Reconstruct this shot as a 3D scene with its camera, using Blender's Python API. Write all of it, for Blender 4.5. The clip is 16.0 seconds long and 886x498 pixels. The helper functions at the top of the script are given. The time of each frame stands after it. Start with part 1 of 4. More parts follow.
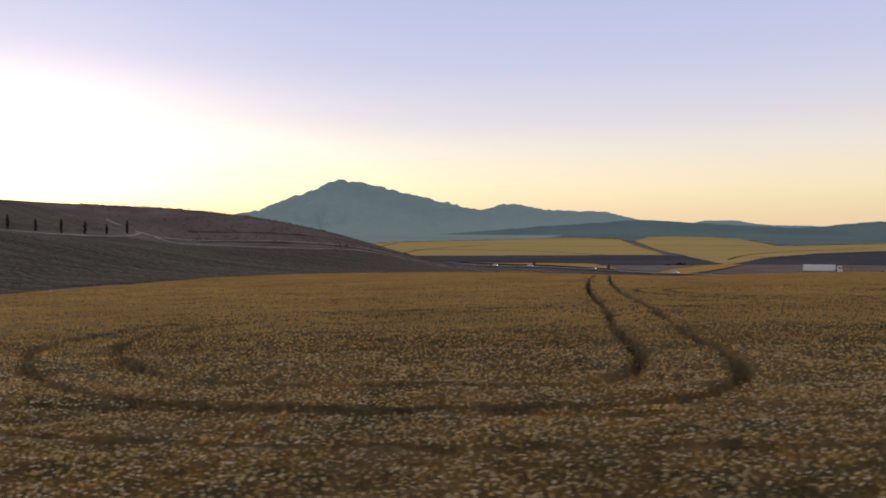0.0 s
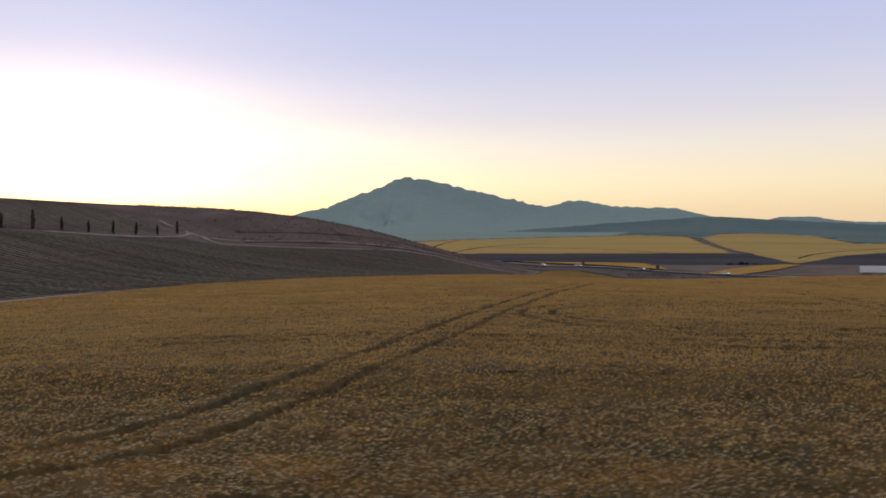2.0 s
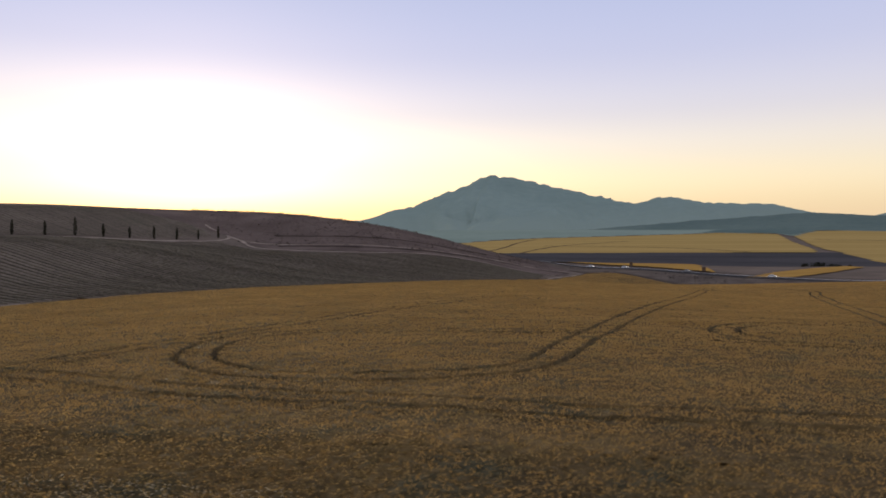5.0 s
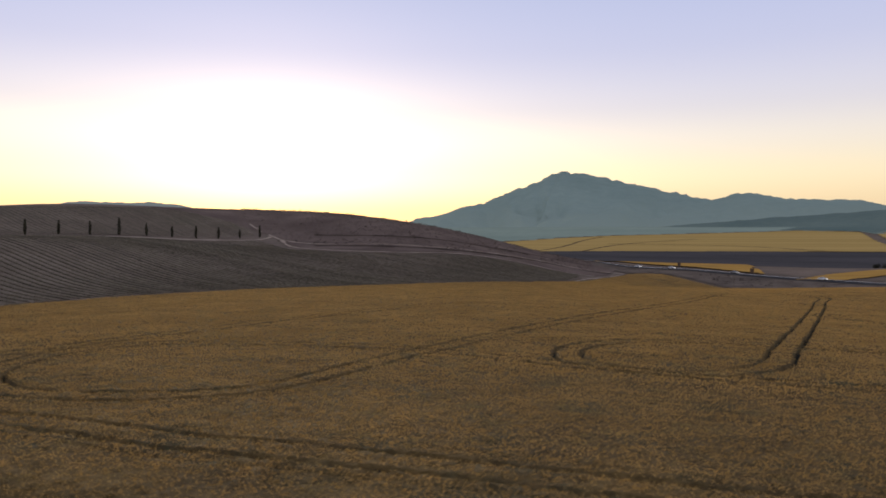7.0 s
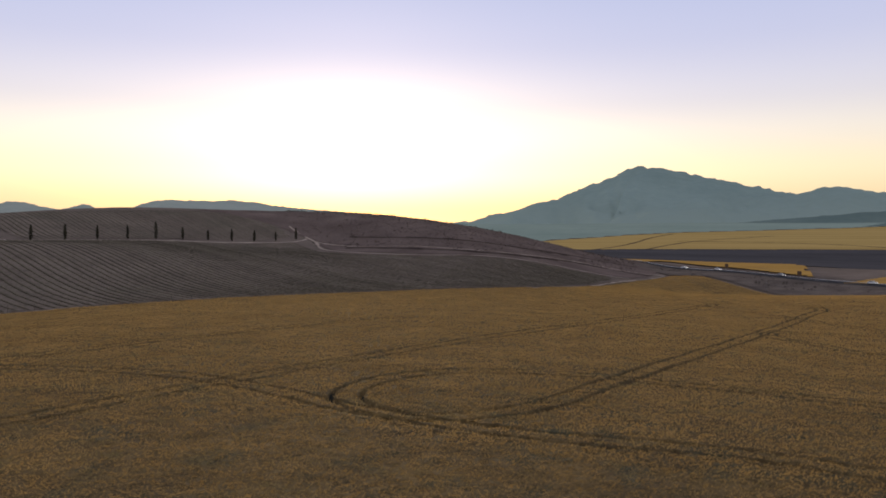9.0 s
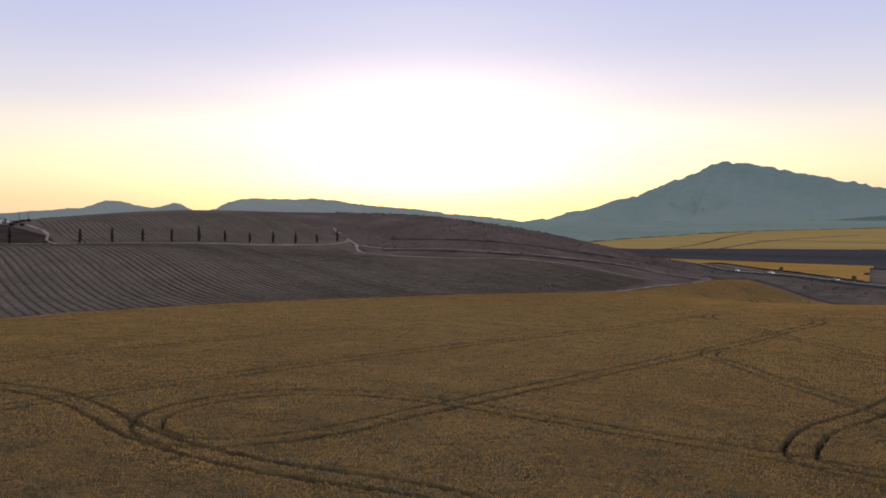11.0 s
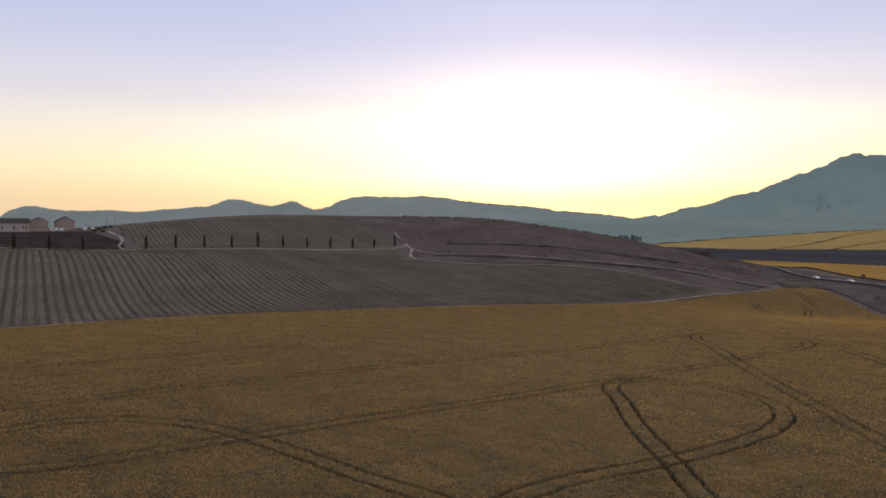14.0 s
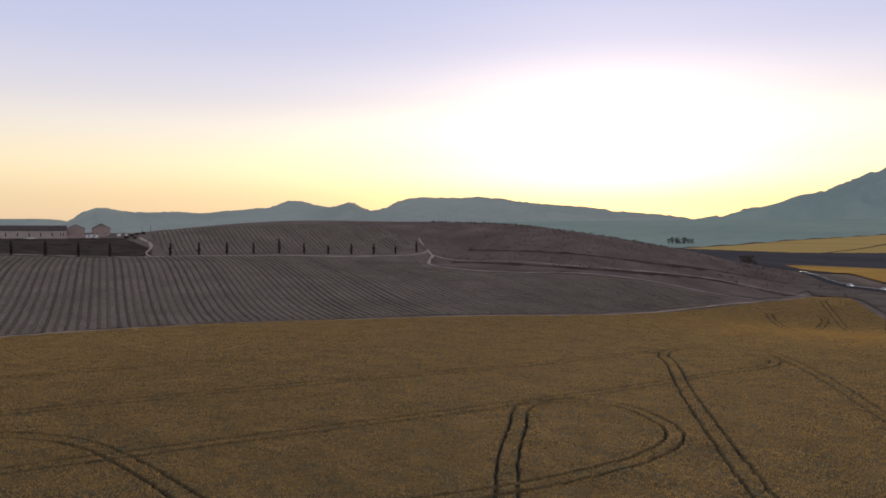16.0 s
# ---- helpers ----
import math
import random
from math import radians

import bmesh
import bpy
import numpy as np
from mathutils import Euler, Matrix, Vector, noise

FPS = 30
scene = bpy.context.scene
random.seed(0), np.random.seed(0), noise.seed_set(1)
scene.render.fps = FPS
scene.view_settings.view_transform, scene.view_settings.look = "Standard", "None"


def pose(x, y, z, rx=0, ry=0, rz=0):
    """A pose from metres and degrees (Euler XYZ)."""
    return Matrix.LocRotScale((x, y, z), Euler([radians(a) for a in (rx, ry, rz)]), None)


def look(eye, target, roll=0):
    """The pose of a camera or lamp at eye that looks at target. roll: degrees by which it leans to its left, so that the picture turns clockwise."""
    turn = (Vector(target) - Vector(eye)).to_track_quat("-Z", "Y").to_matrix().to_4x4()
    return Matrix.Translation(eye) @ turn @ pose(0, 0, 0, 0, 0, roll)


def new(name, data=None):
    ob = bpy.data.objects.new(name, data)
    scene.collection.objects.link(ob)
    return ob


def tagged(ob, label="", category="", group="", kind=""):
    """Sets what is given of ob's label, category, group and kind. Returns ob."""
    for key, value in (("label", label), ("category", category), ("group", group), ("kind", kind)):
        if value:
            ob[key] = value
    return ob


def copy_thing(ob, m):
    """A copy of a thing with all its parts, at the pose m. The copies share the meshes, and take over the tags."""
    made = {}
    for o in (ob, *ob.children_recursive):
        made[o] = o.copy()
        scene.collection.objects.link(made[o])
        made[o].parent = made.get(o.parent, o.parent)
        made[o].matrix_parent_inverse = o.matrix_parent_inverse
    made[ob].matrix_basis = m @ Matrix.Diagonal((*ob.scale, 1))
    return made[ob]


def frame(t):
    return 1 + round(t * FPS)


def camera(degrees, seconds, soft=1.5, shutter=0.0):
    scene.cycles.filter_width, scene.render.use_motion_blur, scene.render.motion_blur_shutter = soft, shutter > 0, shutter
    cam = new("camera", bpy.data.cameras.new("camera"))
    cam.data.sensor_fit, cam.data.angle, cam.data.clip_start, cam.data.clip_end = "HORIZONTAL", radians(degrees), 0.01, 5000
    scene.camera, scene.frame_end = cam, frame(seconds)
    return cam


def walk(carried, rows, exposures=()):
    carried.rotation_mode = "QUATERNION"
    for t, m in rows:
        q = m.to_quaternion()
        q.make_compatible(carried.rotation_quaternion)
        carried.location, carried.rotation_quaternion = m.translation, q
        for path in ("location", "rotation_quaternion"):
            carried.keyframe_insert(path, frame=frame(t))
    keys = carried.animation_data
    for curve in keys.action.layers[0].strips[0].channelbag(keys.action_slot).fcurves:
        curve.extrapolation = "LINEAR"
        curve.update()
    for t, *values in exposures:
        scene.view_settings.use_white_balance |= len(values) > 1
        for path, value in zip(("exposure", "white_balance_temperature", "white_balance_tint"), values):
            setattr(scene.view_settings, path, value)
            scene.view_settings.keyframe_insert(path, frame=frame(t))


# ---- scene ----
from mathutils import kdtree

cam = camera(61.15, 16.0, soft=1.75, shutter=0.3)
# seconds, place, pitch, roll, yaw of the drone's camera
EXPOSURE = [(0.0, 0.0), (16.0, 0.0)]
ROWS = [
    (0.0, 0.000, 0.000, 0.000, 0.000, -0.000, 0.000),
    (0.5, 2.710, -0.385, 0.343, -0.036, 0.019, 1.348),
    (1.0, 5.791, -0.540, 0.774, -0.088, 0.027, 2.707),
    (1.5, 9.318, -0.443, 1.207, -0.171, 0.016, 4.082),
    (2.0, 12.898, -0.126, 1.606, -0.250, -0.045, 5.180),
    (2.5, 16.940, 0.009, 2.062, -0.302, -0.123, 6.254),
    (3.0, 21.640, 0.082, 2.533, -0.338, -0.121, 7.344),
    (3.5, 26.863, 0.084, 3.057, -0.360, 0.010, 8.534),
    (4.0, 32.336, 0.716, 3.422, -0.361, 0.195, 9.732),
    (6.5, 54.666, 4.691, 5.134, -0.617, -0.140, 16.184),
    (7.0, 59.870, 6.071, 5.648, -0.686, -0.049, 17.749),
    (7.5, 65.004, 7.454, 6.287, -0.743, -0.003, 19.234),
    (8.0, 70.414, 8.845, 7.079, -0.837, 0.036, 20.654),
    (8.5, 75.646, 10.995, 7.864, -0.925, 0.068, 22.033),
    (9.0, 80.920, 13.539, 8.639, -1.000, 0.057, 23.606),
    (11.5, 105.950, 23.534, 12.079, -1.263, 0.025, 31.249),
    (12.0, 110.570, 25.703, 12.889, -1.300, 0.041, 32.736),
    (12.5, 115.177, 28.189, 13.707, -1.377, 0.033, 34.298),
    (13.0, 119.516, 30.681, 14.447, -1.474, 0.020, 35.757),
    (13.5, 123.781, 33.242, 15.180, -1.508, 0.021, 37.091),
    (14.0, 128.012, 35.904, 15.916, -1.516, 0.025, 38.407),
    (14.5, 132.266, 38.661, 16.631, -1.497, 0.033, 39.654),
    (15.0, 136.584, 41.462, 17.431, -1.496, 0.020, 40.789),
    (15.5, 141.062, 44.377, 18.319, -1.489, 0.004, 41.861),
    (16.0, 145.428, 47.173, 19.193, -1.494, 0.036, 42.959),
]
walk(cam, [(t, pose(x, y, z, 90 + p, r, a)) for t, x, y, z, p, r, a in ROWS], EXPOSURE)

# ---------------------------------------------------------------- light
SUN_AZ = -30.5          # degrees, clockwise from +y
SUN_EL = 4.5
world = bpy.data.worlds.new("evening_sky")
scene.world = world
world.use_nodes = True
wn, wl = world.node_tree.nodes, world.node_tree.links
wn.clear()
sky = wn.new("ShaderNodeTexSky")
sky.sky_type = "NISHITA"
sky.sun_disc = False
sky.sun_elevation = radians(SUN_EL)
sky.sun_rotation = radians(SUN_AZ)
sky.air_density, sky.dust_density, sky.ozone_density = 1.0, 1.4, 1.0
soften = wn.new("ShaderNodeHueSaturation")
soften.inputs["Saturation"].default_value = 0.7
glow = wn.new("ShaderNodeBackground")
glow.inputs["Strength"].default_value = 0.048
# the dusty evening air: a warm band all round the horizon, paler and bluer higher up
where = wn.new("ShaderNodeTexCoord")
axes = wn.new("ShaderNodeSeparateXYZ")
band = wn.new("ShaderNodeValToRGB")
ramp = band.color_ramp
ramp.interpolation = "B_SPLINE"
for k, (at, colour) in enumerate(((0.0, (0.80, 0.59, 0.42)), (0.055, (0.90, 0.71, 0.45)), (0.11, (0.90, 0.78, 0.63)), (0.17, (0.74, 0.71, 0.80)),
                                  (0.24, (0.62, 0.64, 0.86)), (0.34, (0.50, 0.57, 0.85)), (0.6, (0.48, 0.48, 0.55)), (1.0, (0.48, 0.46, 0.49)))):
    e = ramp.elements[k] if k < 2 else ramp.elements.new(at)
    e.position, e.color = at, (*colour, 1)
air = wn.new("ShaderNodeBackground")
air.inputs["Strength"].default_value = 0.9
both = wn.new("ShaderNodeAddShader")
out = wn.new("ShaderNodeOutputWorld")
wl.new(sky.outputs["Color"], soften.inputs["Color"])
# low dust takes the blue out of the sun's glow near the horizon
dust = wn.new("ShaderNodeValToRGB")
dust.color_ramp.interpolation = "EASE"
for k, (at, colour) in enumerate(((0.03, (0.58, 0.47, 0.17)), (0.085, (0.95, 0.92, 0.70)), (0.125, (0.82, 0.82, 0.82)), (0.175, (0.52, 0.52, 0.56)), (0.25, (0.30, 0.30, 0.36)), (0.34, (0.25, 0.25, 0.31)))):
    e = dust.color_ramp.elements[k] if k < 2 else dust.color_ramp.elements.new(at)
    e.position, e.color = at, (*colour, 1)
filtered = wn.new("ShaderNodeMix")
filtered.data_type, filtered.blend_type = "RGBA", "MULTIPLY"
filtered.inputs["Factor"].default_value = 1.0
wl.new(axes.outputs["Z"], dust.inputs["Fac"])
wl.new(soften.outputs["Color"], filtered.inputs[6])
wl.new(dust.outputs["Color"], filtered.inputs[7])
wl.new(filtered.outputs[2], glow.inputs["Color"])
wl.new(where.outputs["Generated"], axes.inputs["Vector"])
wl.new(axes.outputs["Z"], band.inputs["Fac"])
wl.new(band.outputs["Color"], air.inputs["Color"])
wl.new(glow.outputs["Background"], both.inputs[0])
wl.new(air.outputs["Background"], both.inputs[1])
wl.new(both.outputs["Shader"], out.inputs["Surface"])

sun = new("sun", bpy.data.lights.new("sun", "SUN"))
sun.data.energy, sun.data.angle, sun.data.color = 2.0, radians(9), (1.0, 0.76, 0.48)
sun.matrix_world = look((0, 0, 0), (math.sin(radians(-SUN_AZ)) * math.cos(radians(SUN_EL)),
                                    -math.cos(radians(SUN_AZ)) * math.cos(radians(SUN_EL)), -math.sin(radians(SUN_EL))))

# ---------------------------------------------------------------- materials


def material(name, dark, light, scale=1.0, rough=0.9, fine=12.0, bump=0.3, reach=0.1, stretch=(1, 1, 1), random_tone=0.0, island=0.0, mottle=None, clump=None, thin=0.0, sheen=0.0, foot=None):
    """Two-scale noise between a dark and a light colour, with a bump of its own."""
    m = bpy.data.materials.new(name)
    m.use_nodes = True
    n, l = m.node_tree.nodes, m.node_tree.links
    n.clear()
    o = n.new("ShaderNodeOutputMaterial")
    b = n.new("ShaderNodeBsdfPrincipled")
    b.inputs["Roughness"].default_value = rough
    b.inputs["Specular IOR Level"].default_value = sheen
    b.inputs["Specular Tint"].default_value = (*[min(1.0, c * 3.2) for c in light], 1) if 0 < sheen < 0.2 else (1, 1, 1, 1)
    tc = n.new("ShaderNodeTexCoord")
    mp = n.new("ShaderNodeMapping")
    mp.inputs["Scale"].default_value = stretch
    l.new(tc.outputs["Object"], mp.inputs["Vector"])
    big = n.new("ShaderNodeTexNoise")
    big.inputs["Scale"].default_value = scale
    big.inputs["Detail"].default_value = 5
    small = n.new("ShaderNodeTexNoise")
    small.inputs["Scale"].default_value = scale * fine
    small.inputs["Detail"].default_value = 6
    small.inputs["Roughness"].default_value = 0.7
    l.new(mp.outputs["Vector"], big.inputs["Vector"])
    l.new(mp.outputs["Vector"], small.inputs["Vector"])
    mix = n.new("ShaderNodeMath")
    mix.operation = "MULTIPLY_ADD"
    mix.inputs[1].default_value = 0.55
    l.new(big.outputs["Fac"], mix.inputs[0])
    half = n.new("ShaderNodeMath")
    half.operation = "MULTIPLY"
    half.inputs[1].default_value = 0.45
    l.new(small.outputs["Fac"], half.inputs[0])
    l.new(half.outputs[0], mix.inputs[2])
    ramp = n.new("ShaderNodeValToRGB")
    ramp.color_ramp.elements[0].position, ramp.color_ramp.elements[1].position = 0.36, 0.64
    ramp.color_ramp.elements[0].color, ramp.color_ramp.elements[1].color = (*dark, 1), (*light, 1)
    l.new(mix.outputs[0], ramp.inputs["Fac"])
    colour = ramp.outputs["Color"]
    if mottle:
        tint, size, share = mottle
        patch = n.new("ShaderNodeTexNoise")
        patch.inputs["Scale"].default_value, patch.inputs["Detail"].default_value, patch.inputs["Roughness"].default_value = size, 6, 0.62
        l.new(tc.outputs["Object"], patch.inputs["Vector"])
        pr = n.new("ShaderNodeMapRange")
        pr.inputs["From Min"].default_value, pr.inputs["From Max"].default_value = 0.60 - share, 0.80 - share
        l.new(patch.outputs["Fac"], pr.inputs["Value"])
        mx = n.new("ShaderNodeMix")
        mx.data_type = "RGBA"
        l.new(pr.outputs["Result"], mx.inputs["Factor"])
        l.new(colour, mx.inputs[6])
        mx.inputs[7].default_value = (*tint, 1)
        colour = mx.outputs[2]
    if clump:
        size, amount = clump
        tuft = n.new("ShaderNodeTexNoise")
        tuft.inputs["Scale"].default_value, tuft.inputs["Detail"].default_value, tuft.inputs["Roughness"].default_value = size, 4, 0.75
        l.new(tc.outputs["Object"], tuft.inputs["Vector"])
        tr = n.new("ShaderNodeMapRange")
        tr.inputs["From Min"].default_value, tr.inputs["From Max"].default_value = 0.35, 0.65
        tr.inputs["To Min"].default_value, tr.inputs["To Max"].default_value = 1 - amount, 1 + amount
        l.new(tuft.outputs["Fac"], tr.inputs["Value"])
        th = n.new("ShaderNodeHueSaturation")
        l.new(tr.outputs["Result"], th.inputs["Value"])
        l.new(colour, th.inputs["Color"])
        colour = th.outputs["Color"]
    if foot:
        # distance haze painted as a paler colour low down, reaching up in tongues
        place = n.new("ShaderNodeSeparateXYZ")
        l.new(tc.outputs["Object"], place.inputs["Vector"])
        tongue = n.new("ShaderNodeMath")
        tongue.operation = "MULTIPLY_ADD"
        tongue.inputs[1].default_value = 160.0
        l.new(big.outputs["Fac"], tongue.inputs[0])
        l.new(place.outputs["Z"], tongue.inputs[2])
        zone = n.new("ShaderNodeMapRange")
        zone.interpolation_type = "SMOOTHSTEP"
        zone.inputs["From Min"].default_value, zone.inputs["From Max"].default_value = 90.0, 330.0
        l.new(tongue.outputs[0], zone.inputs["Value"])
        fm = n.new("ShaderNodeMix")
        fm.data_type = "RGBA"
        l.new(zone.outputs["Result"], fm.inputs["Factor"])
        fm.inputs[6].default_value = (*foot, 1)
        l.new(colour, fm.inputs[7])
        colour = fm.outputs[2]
    if random_tone or island:
        hs = n.new("ShaderNodeHueSaturation")
        rnd = n.new("ShaderNodeObjectInfo").outputs["Random"] if random_tone else n.new("ShaderNodeNewGeometry").outputs["Random Per Island"]
        mr = n.new("ShaderNodeMapRange")
        amount = random_tone or island
        mr.inputs["To Min"].default_value, mr.inputs["To Max"].default_value = 1 - amount, 1 + amount
        l.new(rnd, mr.inputs["Value"])
        l.new(mr.outputs["Result"], hs.inputs["Value"])
        l.new(colour, hs.inputs["Color"])
        colour = hs.outputs["Color"]
    l.new(colour, b.inputs["Base Color"])
    if bump:
        bp = n.new("ShaderNodeBump")
        bp.inputs["Strength"].default_value, bp.inputs["Distance"].default_value = bump, reach
        l.new(small.outputs["Fac"], bp.inputs["Height"])
        l.new(bp.outputs["Normal"], b.inputs["Normal"])
    if thin:
        leaf = n.new("ShaderNodeBsdfTranslucent")
        l.new(colour, leaf.inputs["Color"])
        blend = n.new("ShaderNodeMixShader")
        blend.inputs["Fac"].default_value = thin
        l.new(b.outputs["BSDF"], blend.inputs[1])
        l.new(leaf.outputs["BSDF"], blend.inputs[2])
        l.new(blend.outputs["Shader"], o.inputs["Surface"])
    else:
        l.new(b.outputs["BSDF"], o.inputs["Surface"])
    return m


def plain(name, colour, rough=0.5, metal=0.0, emit=0.0):
    m = material(name, [c * 0.85 for c in colour], colour, 2.0, rough, 9.0, 0.05, 0.01, sheen=0.4)
    b = m.node_tree.nodes["Principled BSDF"]
    b.inputs["Metallic"].default_value = metal
    if emit:
        b.inputs["Emission Color"].default_value, b.inputs["Emission Strength"].default_value = (*colour, 1), emit
    return m


M_SOIL = material("soil", (0.13, 0.107, 0.092), (0.215, 0.175, 0.15), 0.05, fine=25, bump=0.6, reach=0.3)
M_CROP = material("wheat_stand", (0.09, 0.068, 0.038), (0.196, 0.134, 0.056), 0.22, fine=60, bump=1.0, reach=0.12, mottle=((0.082, 0.08, 0.05), 0.3, 0.09), clump=(2.2, 0.38), sheen=0.1)
# trampled straw, darkened so that the marks' own shade is in the colour
M_TRAMPLED_SHADE = material("trampled_straw_shade", (0.026, 0.028, 0.025), (0.058, 0.056, 0.045), 0.5, fine=10, bump=0.6, reach=0.1)
M_EAR = material("wheat_ear", (0.41, 0.285, 0.108), (0.60, 0.42, 0.17), 0.16, fine=20, bump=0, island=0.35, thin=0.55)
M_HEADS = material("wheat_heads", (0.40, 0.266, 0.102), (0.60, 0.408, 0.161), 0.16, fine=20, bump=0, island=0.12, mottle=((0.33, 0.275, 0.135), 0.45, 0.08), thin=0.58)
M_AWN = material("bleached_awn", (0.60, 0.50, 0.32), (0.80, 0.70, 0.48), 0.6, fine=9, bump=0, island=0.2, thin=0.3)
M_STALK = material("wheat_stalk", (0.055, 0.08, 0.055), (0.46, 0.25, 0.075), 0.55, fine=5, bump=0, island=0.45, thin=0.45, mottle=((0.085, 0.105, 0.06), 0.5, 0.04))
M_FIELD = material("far_wheat", (0.35, 0.245, 0.088), (0.51, 0.365, 0.145), 0.012, fine=9, bump=0.2, reach=0.5, stretch=(0.12, 2.4, 1))
M_RIPE = material("far_ripe_wheat", (0.30, 0.18, 0.055), (0.49, 0.30, 0.09), 0.03, fine=9, bump=0.2, reach=0.5, stretch=(0.3, 1.6, 1), mottle=((0.25, 0.17, 0.08), 0.03, 0.03))
M_PLOUGH = material("far_ploughed_land", (0.056, 0.055, 0.06), (0.098, 0.094, 0.10), 0.006, fine=14, bump=0.3, reach=0.6, stretch=(0.5, 2, 1))
M_SCRUBLAND = material("heath", (0.108, 0.083, 0.075), (0.19, 0.148, 0.133), 0.05, fine=20, bump=0.8, reach=0.5, mottle=((0.21, 0.165, 0.145), 0.05, 0.0))
M_DIRT = material("dirt_track", (0.30, 0.245, 0.205), (0.43, 0.36, 0.305), 0.15, fine=12, bump=0.3, reach=0.05)
M_GRASS = material("dry_verge", (0.085, 0.068, 0.05), (0.17, 0.13, 0.09), 0.12, fine=20, bump=0.8, reach=0.2)
M_VINE = material("vine_leaves", (0.122, 0.107, 0.082), (0.222, 0.192, 0.147), 0.9, fine=7, bump=0.5, reach=0.1, random_tone=0.18, thin=0.3)
M_YOUNG = material("young_vine_leaves", (0.125, 0.11, 0.085), (0.22, 0.19, 0.148), 0.9, fine=7, bump=0.5, reach=0.1, random_tone=0.15, thin=0.3)
M_MULCH = material("straw_mulch", (0.152, 0.125, 0.105), (0.226, 0.187, 0.157), 0.06, fine=22, bump=0.5, reach=0.15, mottle=((0.13, 0.118, 0.092), 0.025, 0.06), clump=(1.3, 0.34))
M_BOARD = material("brown_board", (0.09, 0.06, 0.04), (0.16, 0.11, 0.075), 1.5, fine=8)
M_POST = material("weathered_post", (0.12, 0.10, 0.085), (0.20, 0.17, 0.14), 2, fine=8)
M_BANK = material("weedy_bank", (0.042, 0.034, 0.03), (0.09, 0.07, 0.06), 0.12, fine=18, bump=0.8, reach=0.3)
M_SLATE = material("roadside_weeds", (0.095, 0.079, 0.07), (0.18, 0.15, 0.13), 0.08, fine=20, bump=0.8, reach=0.3, mottle=((0.07, 0.058, 0.053), 0.1, 0.03))
M_THORN = material("thorn_leaves", (0.045, 0.04, 0.037), (0.10, 0.085, 0.075), 0.5, fine=6, bump=0, island=0.3)
M_CYPRESS = material("cypress_foliage", (0.035, 0.034, 0.026), (0.085, 0.08, 0.056), 0.8, fine=6, bump=0, island=0.3, thin=0.2)
M_BUSH = material("scrub_leaves", (0.10, 0.082, 0.073), (0.185, 0.148, 0.128), 0.5, fine=6, bump=0, island=0.3)
M_TREE = material("tree_leaves", (0.025, 0.028, 0.024), (0.07, 0.07, 0.056), 0.5, fine=6, bump=0, island=0.3, thin=0.2)
# tree leaves made paler and greyer, with distance haze put into the colour
M_FARTREE = material("hazed_tree_leaves", (0.17, 0.205, 0.185), (0.23, 0.27, 0.24), 0.2, fine=6, bump=0, island=0.12)
M_BARK = material("bark", (0.05, 0.04, 0.03), (0.11, 0.085, 0.065), 2, fine=6)
M_ASPHALT = material("asphalt", (0.045, 0.045, 0.05), (0.075, 0.075, 0.08), 0.2, rough=1.0, fine=30, bump=0.2, reach=0.02)
# slope colours with distance haze painted in; foot is its palest, lowest tone
M_ROCKY = material("hazed_mountain_slope", (0.21, 0.292, 0.28), (0.275, 0.362, 0.342), 0.002, fine=9, bump=0.35, reach=8, foot=(0.285, 0.36, 0.325))
M_MESA = material("hazed_mesa_slope", (0.30, 0.345, 0.315), (0.37, 0.415, 0.375), 0.002, fine=9, bump=0.35, reach=8)
# meadow and hill greens carry a blue-green tint that paints in the haze
M_MEADOW = material("hazed_meadow", (0.225, 0.295, 0.26), (0.29, 0.365, 0.318), 0.003, fine=12, bump=0.2, reach=3)
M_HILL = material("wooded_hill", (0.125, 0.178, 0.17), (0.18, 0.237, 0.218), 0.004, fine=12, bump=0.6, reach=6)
M_WALL = material("pink_plaster", (0.33, 0.25, 0.225), (0.42, 0.325, 0.295), 0.3, fine=9, bump=0.1, reach=0.01)
M_WALL2 = material("pale_plaster", (0.37, 0.315, 0.285), (0.47, 0.40, 0.365), 0.3, fine=9, bump=0.1, reach=0.01)
M_ROOF = material("dark_roof", (0.06, 0.055, 0.055), (0.12, 0.10, 0.095), 0.6, fine=9, bump=0.3, reach=0.02)
M_GLASS = plain("dark_glass", (0.03, 0.035, 0.04), 0.1)
M_WHITE = plain("white_paint", (0.80, 0.80, 0.80), 0.35)
M_GREYPAINT = plain("grey_paint", (0.30, 0.31, 0.33), 0.3)
M_RUBBER = plain("tyre_rubber", (0.03, 0.03, 0.03), 0.8)
M_METAL = plain("galvanised_metal", (0.35, 0.35, 0.36), 0.45, 0.7)

# ---------------------------------------------------------------- land
# spot heights of the land on a coarse grid, smoothed by splines
XS = [-420, -300, -245, -190, -140, -60, 10, 60, 110, 180, 320]
YS = [-120, 0, 70, 135, 200, 270, 340, 410, 490, 600, 760]
